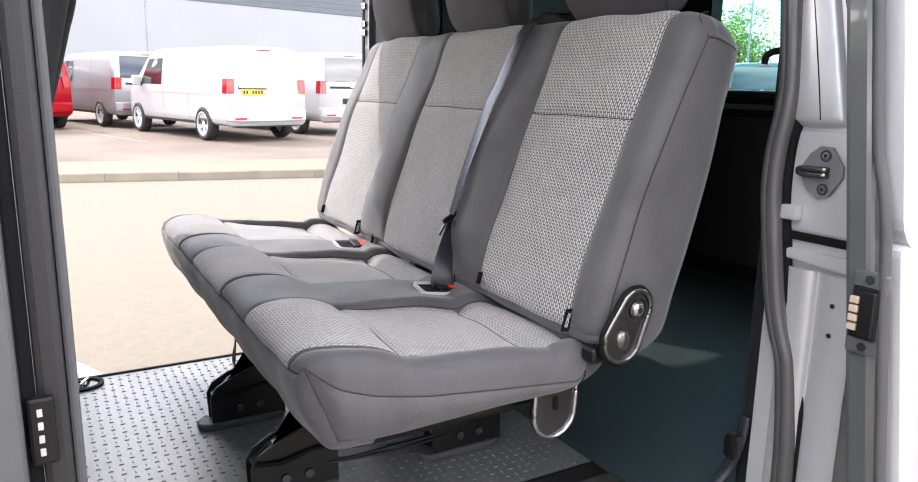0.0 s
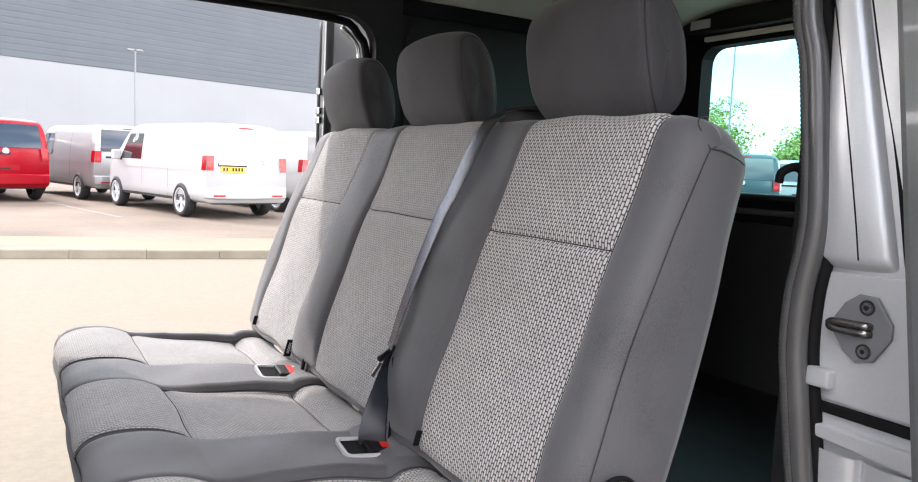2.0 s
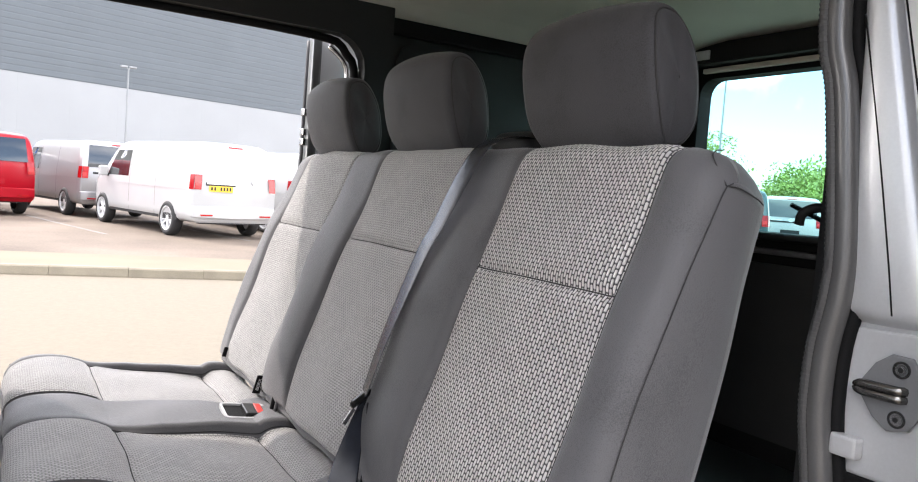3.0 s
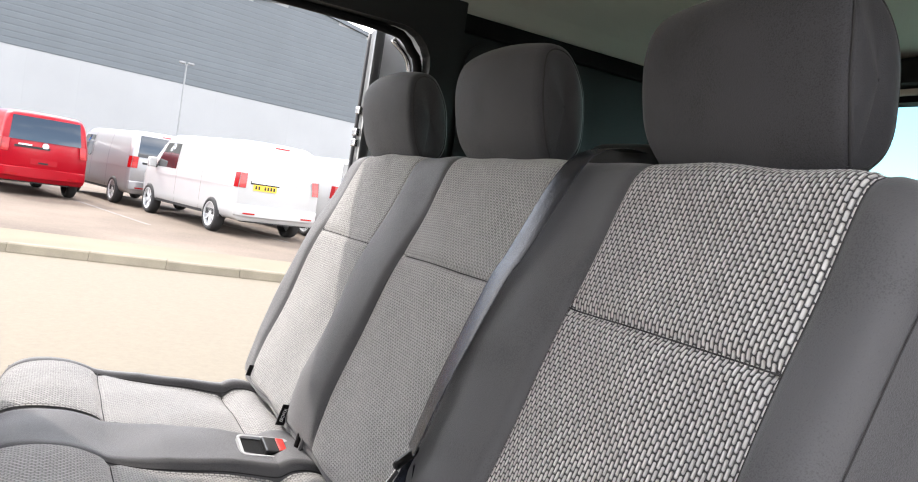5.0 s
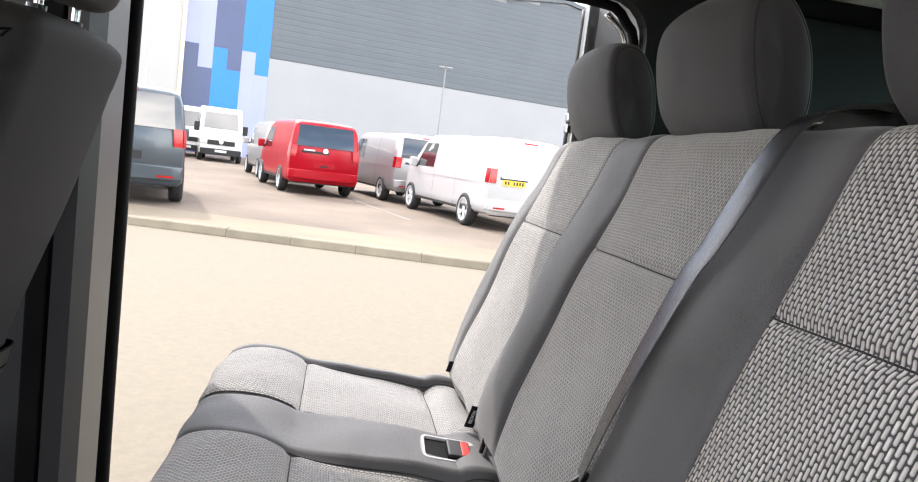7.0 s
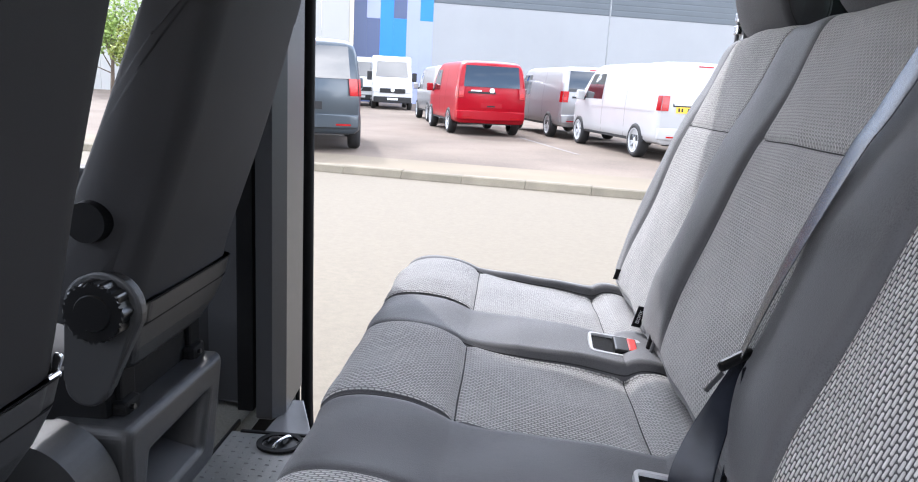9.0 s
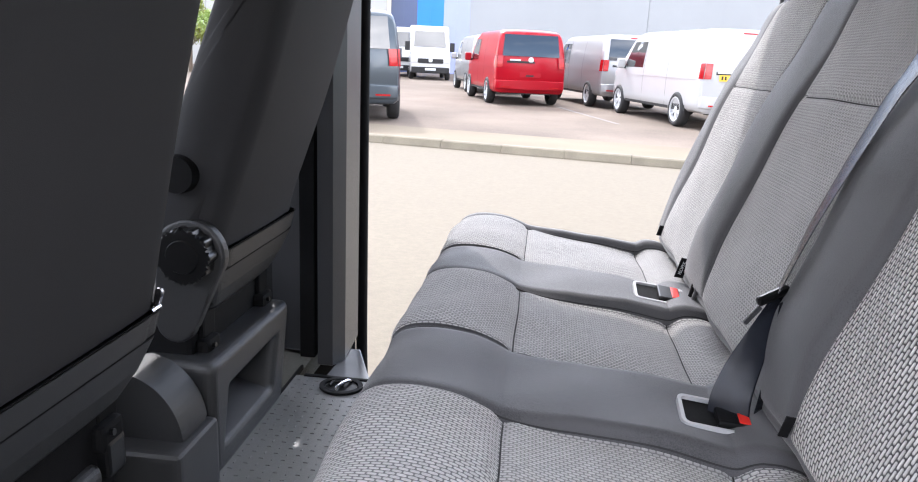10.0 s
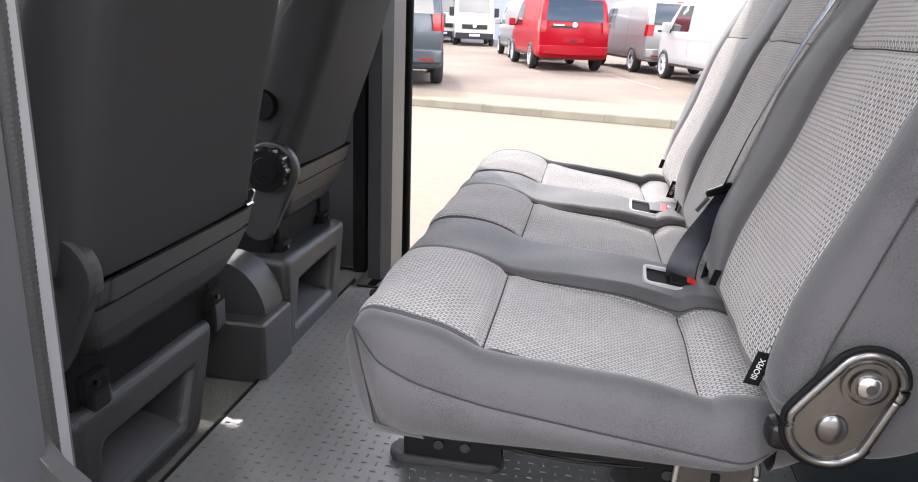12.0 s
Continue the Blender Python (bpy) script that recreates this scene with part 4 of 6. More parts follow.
# feet
def bench_foot(x, y):
    plate = on_bench(prism("foot_plate", capsule((x + 0.025, y), (x + 0.165, y), 0.030, n=8), "z", 0.0, 0.016, TRIM, bench, bevel=0.007, segments=3, label="grey rounded foot plate"))
    out = [(x + 0.025, 0.012), (x + 0.022, 0.075), (x + 0.035, 0.098), (x + 0.065, 0.115), (x + 0.125, 0.135), (x + 0.165, 0.235), (x + 0.205, 0.235), (x + 0.188, 0.09), (x + 0.190, 0.012)]
    for s in (-1, 1):
        on_bench(prism("foot_bracket", out, "y", *sorted((y + s * 0.017, y + s * 0.022)), BLACK, bench, bevel=0.0015))
    on_bench(prism("foot_cover", [(x + 0.030, 0.02), (x + 0.028, 0.078), (x + 0.068, 0.110), (x + 0.128, 0.130), (x + 0.160, 0.225), (x + 0.150, 0.225), (x + 0.12, 0.125), (x + 0.05, 0.08), (x + 0.05, 0.02)], "y", y - 0.017, y + 0.017, STEEL_DARK, bench, bevel=0.003))
    for k in (0.085, 0.130):
        on_bench(cyl("foot_bolt", (x + k, y - 0.030, 0.045), (x + k, y - 0.021, 0.045), 0.0085, STEEL_DARK, bench, sides=16))
    on_bench(tube("foot_cable", [(x + 0.03, y - 0.026, 0.085), (x + 0.08, y - 0.028, 0.080), (x + 0.14, y - 0.026, 0.092), (x + 0.18, y - 0.024, 0.085)], 0.004, RUBBER, bench))


for fx in (0.115, 0.487):
    for fy in (0.055, -0.295):
        bench_foot(fx, fy)
on_bench(tube("release_rod", [(0.285, -0.300, 0.060), (0.32, -0.310, 0.050), (0.42, -0.312, 0.052), (0.53, -0.310, 0.055), (0.55, -0.305, 0.075)], 0.0042, BLACK, bench))
on_bench(tube("release_rod", [(0.285, -0.318, 0.054), (0.42, -0.320, 0.046), (0.54, -0.318, 0.050)], 0.003, BLACK, bench))
loop_pts = [(0.180, -0.060, 0.262), (0.172, -0.078, 0.225), (0.168, -0.086, 0.200), (0.170, -0.070, 0.184), (0.172, -0.052, 0.195), (0.178, -0.052, 0.225), (0.182, -0.058, 0.262)]
on_bench(tube("pull_loop", loop_pts, 0.0055, WEBBING, bench, count=50, flat=0.3, label="black webbing pull loop"))

# buckles in the bolsters
def buckle(x0, x1, y0, y1, z):
    tilt = Matrix.Translation(((x0 + x1) / 2, (y0 + y1) / 2, z)) @ pose(0, 0, 0, 9, 7, 0)
    hx, hy = (x1 - x0) / 2, (y1 - y0) / 2
    bez = ring_plate("buckle_bezel", rounded(-hx, -hy, hx, hy, 0.010), rounded(-hx + 0.0045, -hy + 0.004, hx - 0.010, hy - 0.004, 0.007), "z", -0.004, 0.003, BEZEL, bench, label="pale grey buckle bezel")
    bez.matrix_parent_inverse = bench_inv
    bez.matrix_basis = tilt
    box("pocket", (-hx + 0.007, -hy + 0.006, -0.003), (hx - 0.007, hy - 0.006, -0.001), RUBBER, bez)
    box("buckle", (-0.004, -hy + 0.009, -0.002), (hx - 0.010, hy - 0.009, 0.008), BLACK, bez, bevel=0.003)
    box("button", (hx - 0.026, -hy + 0.013, 0.002), (hx - 0.012, hy - 0.013, 0.0092), RED, bez, bevel=0.002, label="red release button")


buckle(0.504, 0.596, -0.286, -0.226, 0.351)
buckle(0.503, 0.594, 0.180, 0.248, 0.351)

# child-seat tags
def tag(x, y, z, text=True):
    k = 1.0 if text else 0.6
    t = on_bench(prism("tag", [(x - 0.006 * k, z - 0.019 * k), (x + 0.010 * k, z - 0.021 * k), (x + 0.020 * k, z + 0.017 * k), (x + 0.004 * k, z + 0.019 * k)], "y", y - 0.0012, y + 0.0012, RUBBER, bench, label="black woven tag with white letters" if text else "small black woven tag"))
    if text:
        writing("letters", "ISOFIX", 0.0086, Matrix.Translation((x + 0.0068, y - 0.0018, z - 0.001)) @ pose(0, 0, 0, 90, -73, 0), WHITE_INK, t)


tag(0.594, -0.622, 0.382)
tag(0.594, 0.303, 0.380)
tag(0.592, -0.345, 0.390, False)
tag(0.594, 0.575, 0.390, False)

# opening in the bolster beside the middle seat
on_bench(tube("pocket_edge", [(0.648, 0.196, 0.492), (0.628, 0.206, 0.45), (0.612, 0.212, 0.40), (0.602, 0.212, 0.35)], 0.0065, RUBBER, bench, count=40, flat=0.6))
on_bench(tube("pocket_edge", [(0.648, 0.196, 0.494), (0.632, 0.186, 0.45), (0.614, 0.190, 0.40), (0.604, 0.196, 0.35)], 0.0035, CHARCOAL, bench, count=40))

# belt of the middle seat
def ribbon(name, points, across, width, mat, parent, label=""):
    p = catmull(points, 60)
    a = catmull(across, 60)
    a /= np.linalg.norm(a, axis=1)[:, None]
    d = np.gradient(p, axis=0)
    n = np.cross(d, a)
    n /= np.linalg.norm(n, axis=1)[:, None]
    cols = []
    for f, h in ((-0.5, 0), (-0.45, 0.0007), (-0.15, 0.0010), (0.15, 0.0010), (0.45, 0.0007), (0.5, 0), (0.45, -0.0007), (0, -0.001), (-0.45, -0.0007), (-0.5, 0)):
        cols.append(p + a * width * f + n * h)
    ob = sheet(name, np.stack(cols, 1), mat, parent, label=label)
    return ob


belt = thing("seat_belt", "black webbing lap and shoulder belt lying over the bench, buckled", "seat belt", at=(0.60, -0.2, 0.48))
belt_inv = Matrix.Translation((-0.60, 0.2, -0.48))
up = ribbon("webbing", [(0.872, -0.238, 0.916), (0.835, -0.236, 0.917), (0.796, -0.230, 0.906), (0.768, -0.222, 0.872), (0.720, -0.204, 0.760), (0.702, -0.195, 0.719), (0.650, -0.190, 0.588), (0.620, -0.186, 0.493)],
            [(-0.1, -1, 0), (-0.1, -1, 0), (-0.02, -0.99, 0.0), (0.0, -0.99, 0.0), (0.0, -0.99, 0.0), (0.0, -0.99, 0.0), (-0.06, -0.98, 0.0), (-0.30, -0.94, 0.0)], 0.048, WEBBING, belt)
up.matrix_parent_inverse = belt_inv
low = ribbon("webbing", [(0.620, -0.184, 0.484), (0.607, -0.194, 0.455), (0.578, -0.230, 0.407), (0.564, -0.248, 0.374), (0.562, -0.254, 0.345)],
             [(0.7, 0.6, 0.4), (0.85, 0.45, 0.25), (0.95, 0.2, 0.1), (0.95, -0.15, 0.1), (0.93, -0.35, 0.1)], 0.047, WEBBING, belt)
low.matrix_parent_inverse = belt_inv
low2 = ribbon("webbing", [(0.628, -0.190, 0.480), (0.624, -0.200, 0.430), (0.612, -0.220, 0.38), (0.602, -0.235, 0.345)], [(0.6, 0.8, 0), (0.6, 0.8, 0), (0.6, 0.8, 0), (0.6, 0.8, 0)], 0.040, WEBBING, belt)
low2.matrix_parent_inverse = belt_inv
tg = box("tongue", (-0.024, -0.005, -0.006), (0.024, 0.005, 0.006), BLACK, belt, bevel=0.005)
tg.matrix_parent_inverse = belt_inv
tg.matrix_basis = Matrix.Translation((0.612, -0.192, 0.486)) @ pose(0, 0, 0, 10, -17, 28)
tp = box("tongue_plate", (-0.028, -0.0012, -0.004), (0.0, 0.0012, 0.004), CHROME, belt, bevel=0.0015)
tp.matrix_parent_inverse = belt_inv
tp.matrix_basis = Matrix.Translation((0.596, -0.203, 0.474)) @ pose(0, 0, 0, 10, -52, 10)

# belt outlet behind the middle seat
on_bench(pillow("belt_outlet", (0.897, -0.200, 0.894), (0.085, 0.150, 0.076), (4, 5, 3), PANEL, bench, label="black plastic belt outlet"))
on_bench(box("outlet_lip", (0.856, -0.174, 0.906), (0.866, -0.132, 0.914), STEEL_MID, bench, bevel=0.003))

# recessed lashing eye in the floor
eye = thing("lashing_eye", "round black lashing eye with a bright bar, sunk in the floor", "lashing eye", at=(-0.098, 0.440, 0.0))
ring_plate("rim", [(0.050 * math.cos(a), 0.044 * math.sin(a)) for a in np.linspace(0, 2 * math.pi, 40, endpoint=False)], [(0.039 * math.cos(a), 0.033 * math.sin(a)) for a in np.linspace(0, 2 * math.pi, 40, endpoint=False)], "z", 0.0, 0.006, RUBBER, eye)
cyl("dish", (0, 0, 0.0004), (0, 0, 0.0016), 0.0355, BLACK, eye, sides=36)
tube("bar", [(-0.006, -0.026, 0.003), (-0.004, -0.018, 0.010), (0.004, 0.0, 0.012), (0.012, 0.018, 0.010), (0.016, 0.026, 0.003)], 0.0042, CHROME, eye)
tube("ring", [(-0.026, -0.004, 0.004), (-0.020, 0.010, 0.007), (-0.006, 0.013, 0.007), (0.004, 0.004, 0.007)], 0.0045, BLACK, eye)


# ---- the front seats ----
def front_seat(y0, y1, rear, inner, label):
    """A front seat seen from behind. rear: its rear line from the shell up, (x, z); inner: the side (+1, -1 in y) that faces the other seat."""
    yc, half = (y0 + y1) / 2, (y1 - y0) / 2
    seat = thing("front_seat", label, "car seat", "front seats", at=(-0.3, yc, 0.0))
    back_inv = Matrix.Translation((0.3, -yc, 0.0))

    def put(ob):
        ob.matrix_parent_inverse = back_inv
        return ob

    top = rear[-1]
    loop = list(rear) + [(top[0] - 0.018, top[1] + 0.022), (top[0] - 0.055, top[1] + 0.030), (top[0] - 0.092, top[1] + 0.018), (top[0] - 0.116, top[1] - 0.020)]
    loop += [(x - 0.122 - 0.07 * k / len(rear), z) for k, (x, z) in enumerate(rear[-2::-1])] + [(rear[0][0] - 0.10, rear[0][1] - 0.03), (rear[0][0] - 0.03, rear[0][1] - 0.02), rear[0]]
    side = catmull(loop, 140)
    centre = side.mean(0)
    d = np.gradient(side, axis=0)
    d /= np.linalg.norm(d, axis=1)[:, None] + 1e-9
    n = np.stack([d[:, 1], -d[:, 0]], 1)
    n *= np.sign(((side - centre) * n).sum(1).mean())
    across = np.concatenate([np.linspace(-1, -0.74, 12, endpoint=False), np.linspace(-0.74, 0.74, 20, endpoint=False), np.linspace(0.74, 1, 13)])
    grid = np.zeros((len(side), len(across), 3))
    for c, v in enumerate(across):
        w = max(0.0, (abs(v) - 0.76) / 0.24)
        inset = 0.034 * (1 - math.sqrt(max(0.0, 1 - w**2))) + 0.006 * v**2
        p_ = side - n * inset * np.where(n[:, :1] > 0, 1.0, 0.35)
        grid[:, c] = np.stack([p_[:, 0], np.full(len(side), yc + v * half), p_[:, 1] - 0.012 * v**4 * (side[:, 1] > top[1] - 0.06)], 1)
    put(sheet("backrest", grid, VINYL, seat))
    m = len(side) // 2
    for j, out in ((0, -1), (-1, 1)):
        a, b = grid[:m, j], grid[::-1, j][:m]
        cap = np.stack([a + (b - a) * f + np.array([0, out * 0.012 * math.sin(math.pi * f), 0]) for f in np.linspace(0, 1, 7)], 1)
        put(sheet("side_bolster", cap, VINYL, seat, flip=j == 0))
    x0, z0 = rear[0]

    def loft(name, rows, mat, label=""):
        """Rounded plan outlines (rear x, z, half width) joined from the top down."""
        rings = [[(a, b, z) for a, b in rounded(x - 0.10, yc - h, x, yc + h, 0.030, 6)] for x, z, h in rows]
        bm = bmesh.new()
        vs = [[bm.verts.new(p) for p in ring] for ring in rings]
        for a, b in zip(vs, vs[1:]):
            for k in range(len(a)):
                bm.faces.new((a[k], a[(k + 1) % len(a)], b[(k + 1) % len(a)], b[k]))
        bm.faces.new(vs[0])
        bm.faces.new(vs[-1][::-1])
        return put(part(name, bm, mat, seat, label, smooth=False))

    slope = (rear[1][0] - x0) / (rear[1][1] - z0)
    loft("shell", [(x0 + 0.004 + slope * 0.014, z0 + 0.014, half - 0.002), (x0 - 0.003, z0 - 0.030, half - 0.006), (x0 - 0.016, z0 - 0.070, half - 0.028), (x0 - 0.034, z0 - 0.105, half - 0.055), (x0 - 0.058, z0 - 0.128, half - 0.085)], PLASTIC, "dark grey plastic lower shell")
    loft("seam_strip", [(x0 + 0.0065 + slope * 0.010, z0 + 0.010, half - 0.03), (x0 + 0.001, z0 - 0.024, half - 0.034)], PLASTIC)
    loft("gap", [(x0 + 0.0015, z0 - 0.024, half - 0.010), (x0 - 0.001, z0 - 0.028, half - 0.010)], RUBBER)
    loft("gap", [(x0 + 0.0065 + slope * 0.014, z0 + 0.014, half - 0.003), (x0 + 0.0055 + slope * 0.010, z0 + 0.0105, half - 0.003)], RUBBER)
    rest = pillow("headrest", (0, 0, 0), (0.11, 0.26, 0.18), (3.6, 5.0, 4.6), VINYL, seat)
    rest.matrix_basis = pose(top[0] + 0.3 - 0.035, 0, top[1] + 0.145, 0, 8, 0)
    for k in (-0.07, 0.07):
        cyl("post", (top[0] + 0.3 - 0.052, k, top[1] - 0.01), (top[0] + 0.3 - 0.045, k, top[1] + 0.09), 0.006, CHROME, rest).matrix_parent_inverse = rest.matrix_basis.inverted()
        cyl("post_guide", (top[0] + 0.3 - 0.052, k, top[1] + 0.020), (top[0] + 0.3 - 0.051, k, top[1] + 0.036), 0.013, BLACK, rest).matrix_parent_inverse = rest.matrix_basis.inverted()
    pillow("cushion", (-0.24, 0, 0.262), (0.46, 2 * half - 0.04, 0.11), (4, 6, 4), VINYL, seat, n=8)
    # black filler added for the shaded void under the shell; also stops stray sun
    box("underframe", (-0.30, -half + 0.03, 0.12), (x0 + 0.3 - 0.060, half - 0.05, 0.29), RUBBER, seat, bevel=0.01)
    for k in (-half + 0.075, half - 0.075):
        box("runner", (-0.20, k - 0.022, 0.15), (0.052, k + 0.022, 0.205), BLACK, seat, bevel=0.006, label="black steel seat runner")
        box("catch", (0.020, k - 0.030, 0.190), (0.050, k + 0.026, 0.232), RUBBER, seat, bevel=0.010)
        box("bracket", (0.005, k - 0.018, 0.225), (0.036, k + 0.034, 0.282), RUBBER, seat, bevel=0.006)
        cyl("catch_bolt", (0.046, k - 0.010, 0.218), (0.056, k - 0.010, 0.219), 0.005, BLACK, seat, sides=12)
    return seat


DRIVER_REAR = [(-0.213, 0.395), (-0.200, 0.450), (-0.172, 0.53), (-0.128, 0.655), (-0.094, 0.765), (-0.066, 0.865), (-0.052, 0.925)]
PASSENGER_REAR = [(-0.206, 0.372), (-0.192, 0.43), (-0.178, 0.50), (-0.152, 0.625), (-0.128, 0.729), (-0.105, 0.825), (-0.082, 0.925)]
driver = front_seat(0.055, 0.472, DRIVER_REAR, -1, "driver's seat in dark grey cloth, its back turned to the bench")
passenger = front_seat(-0.620, -0.122, PASSENGER_REAR, 1, "passenger seat in dark grey cloth, its back turned to the bench")


cyl("armrest_pivot", (0.040, -0.200, 0.545), (0.040, -0.236, 0.545), 0.034, RUBBER, driver, r2=0.030, sides=32, label="round black armrest pivot")

# hinge covers, recline knob and folding lever
def hinge_cover(seat, y, side, high, wide):
    return prism("hinge_cover", capsule((0.050, high), (0.020, 0.285), wide, 0.036, n=14), "y", *sorted((y, y + side * 0.026)), PLASTIC, seat, bevel=0.009, segments=4)


hinge_cover(driver, -0.196, -1, 0.408, 0.062)
bm = bmesh.new()
out = []
for k in range(96):
    a = 2 * math.pi * k / 96
    r = 0.044 + 0.0035 * max(-0.5, math.cos(10 * a))
    out.append((0.055 + r * math.cos(a), 0.414 + r * math.sin(a)))
add_prism(bm, out, "y", -0.254, -0.220, 0.006, 3)
add_cyl(bm, (0.055, -0.252, 0.414), (0.055, -0.257, 0.414), 0.030, 0.027, 32)
part("knob", bm, BLACK, driver, "round ribbed black recline knob")
hinge_cover(passenger, -0.222, -1, 0.395, 0.062)
bm = bmesh.new()
add_prism(bm, capsule((0.094, 0.388), (0.099, 0.408), 0.004, 0.0065), "y", 0.224, 0.230, 0.003, 3)
add_cyl(bm, (0.096, 0.205, 0.385), (0.096, 0.229, 0.385), 0.005)
part("lever", bm, CHROME, passenger, "small pale folding lever")


def round_quad(corners, r, n=6):
    """A four-cornered outline with round corners, four times n + 1 points."""
    out = []
    for k in range(4):
        p, a, b = Vector(corners[k]), Vector(corners[k - 1]), Vector(corners[(k + 1) % 4])
        da, db = (a - p).normalized() * r, (b - p).normalized() * r
        for j in range(n + 1):
            f = j / n
            q = (p + da) * (1 - f) ** 2 + p * 2 * f * (1 - f) + (p + db) * f**2
            out.append((q.x, q.y))
    return out


def seat_box(outer, inner, x):
    """The plastic seat base, narrower at its foot, with a deep stowage recess in its rear face; outlines as (y, z), clockwise from the top left."""
    (y0, top), (y1, _) = outer[0], outer[1]
    base = thing("seat_box", "dark grey plastic seat base with a recess in its rear face", "seat base", "seat bases", at=(x - 0.2, (y0 + y1) / 2, -0.012))
    shift = Matrix.Translation((-(x - 0.2), -(y0 + y1) / 2, 0.012))
    # black instead of the base's grey plastic: shade beneath the seat put into colour
    body = box("body", (x - 0.42, y0 + 0.015, -0.012), (x - 0.151, y1 - 0.06, top - 0.045), RUBBER, base, bevel=0.01, segments=3)
    body.matrix_parent_inverse = shift
    front_ = ring_plate("rear_frame", round_quad(outer, 0.020), round_quad(inner, 0.012), "x", x - 0.15, x, PLASTIC, base)
    soften(front_, 0.020, 5)
    front_.matrix_parent_inverse = shift
    ys_, zs = [p[0] for p in inner], [p[1] for p in inner]
    back_ = box("recess", (x - 0.156, min(ys_) - 0.01, min(zs) - 0.01), (x - 0.147, max(ys_) + 0.01, max(zs) + 0.01), PLASTIC, base)
    back_.matrix_parent_inverse = shift
    low = zs[2]
    # paler grey than the base: light falling on the recess floor put into its colour
    ledge = prism("recess_floor", [(x - 0.148, low + 0.034), (x - 0.010, low - 0.001), (x - 0.148, low - 0.001)], "y", inner[3][0] + 0.004, inner[2][0] - 0.004, TRIM, base, label="sloping floor of the recess, paler plastic to look lit")
    ledge.matrix_parent_inverse = shift
    return base


seat_box([(0.045, 0.210), (0.438, 0.206), (0.380, -0.012), (0.045, -0.012)], [(0.116, 0.142), (0.354, 0.146), (0.318, 0.046), (0.090, 0.046)], -0.216)
seat_box([(-0.610, 0.186), (-0.222, 0.182), (-0.290, -0.012), (-0.610, -0.012)], [(-0.548, 0.118), (-0.306, 0.118), (-0.340, 0.032), (-0.568, 0.032)], -0.246)

lever_box = thing("handbrake_console", "low dark plastic console with a rounded handbrake cover", "console", at=(-0.4, 0, -0.012))
con_inv = Matrix.Translation((0.4, 0, 0.012))
box("tray", (-0.55, -0.105, -0.012), (-0.206, 0.040, 0.122), PLASTIC, lever_box, bevel=0.012, segments=3).matrix_parent_inverse = con_inv
quarter = [(-0.42, 0.118)] + [(-0.330 + 0.108 * math.cos(radians(a)), 0.115 + 0.120 * math.sin(radians(a))) for a in range(0, 96, 6)] + [(-0.42, 0.215)]
prism("cover", quarter, "y", -0.060, 0.028, PLASTIC, lever_box, bevel=0.010, segments=4).matrix_parent_inverse = con_inv


# ---- outside: ground, kerb, car park ----
CAR_GLASS = material("dark_car_glass", (0.012, 0.014, 0.016), 0.03, spec=1.0, vary=0.1, coat=0.3)
ROAD = material("pale_concrete_road", (0.130, 0.110, 0.080), 0.9, vary=0.10, scale=22.0, bump=0.8, bump_scale=75)
VERGE = material("pale_paved_strip", (0.150, 0.122, 0.084), 0.95, vary=0.15, scale=0.9, bump=0.6, bump_scale=50)
BAYS = material("brown_block_paving", (0.100, 0.073, 0.052), 0.9, vary=0.25, scale=0.5, bump=0.8, bump_scale=30, tint=(0.122, 0.094, 0.072))
KERB = material("concrete_kerb", (0.150, 0.130, 0.095), 0.9, vary=0.2, scale=3, bump=0.8, bump_scale=80, per_object=0.10)
LINE = material("worn_white_line", (0.155, 0.138, 0.124), 0.85, vary=0.35, scale=6, bump=0.5, bump_scale=120)
KERB_TURN = math.atan2(-0.215, 1.0)
KERB_AT = (0.0, 9.42)


def kerb_frame(u, v, z):
    """u along the kerb, v across it, away from the van."""
    c, s = math.cos(KERB_TURN), math.sin(KERB_TURN)
    return (KERB_AT[0] + c * u - s * v, KERB_AT[1] + s * u + c * v, z)


bm = bmesh.new()
strips = [(-1500, -0.57), (-12, -0.57), (0.02, -0.57), (0.05, -0.48), (0.12, -0.462), (1.55, -0.455), (1.60, -0.455), (4.0, -0.455), (60, -0.455), (1500, -0.455)]
ring = [[bm.verts.new(kerb_frame(u, v, z)) for u in (-1500, -60, -20, 0, 20, 60, 1500)] for v, z in strips]
for i in range(len(strips) - 1):
    for j in range(6):
        f = bm.faces.new((ring[i][j], ring[i][j + 1], ring[i + 1][j + 1], ring[i + 1][j]))
        f.material_index = 0 if i < 3 else (1 if i < 5 else 2)
ground = part("ground", bm, ROAD)
ground.data.materials.append(VERGE)
ground.data.materials.append(BAYS)
structure(ground, "pale concrete road, paved strip and brown block-paved car park", "ground")

kerb = structure(new("kerb"), "pale concrete kerb along the road", "kerb")
bm = bmesh.new()
add_prism(bm, [(-0.09, -0.60), (-0.085, -0.555), (-0.045, -0.468), (-0.02, -0.453), (0.075, -0.450), (0.075, -0.60)], "x", -0.4555, 0.4555, 0.004)
stone = part("kerb_stone", bm, KERB, kerb)
kerb_mesh = stone.data
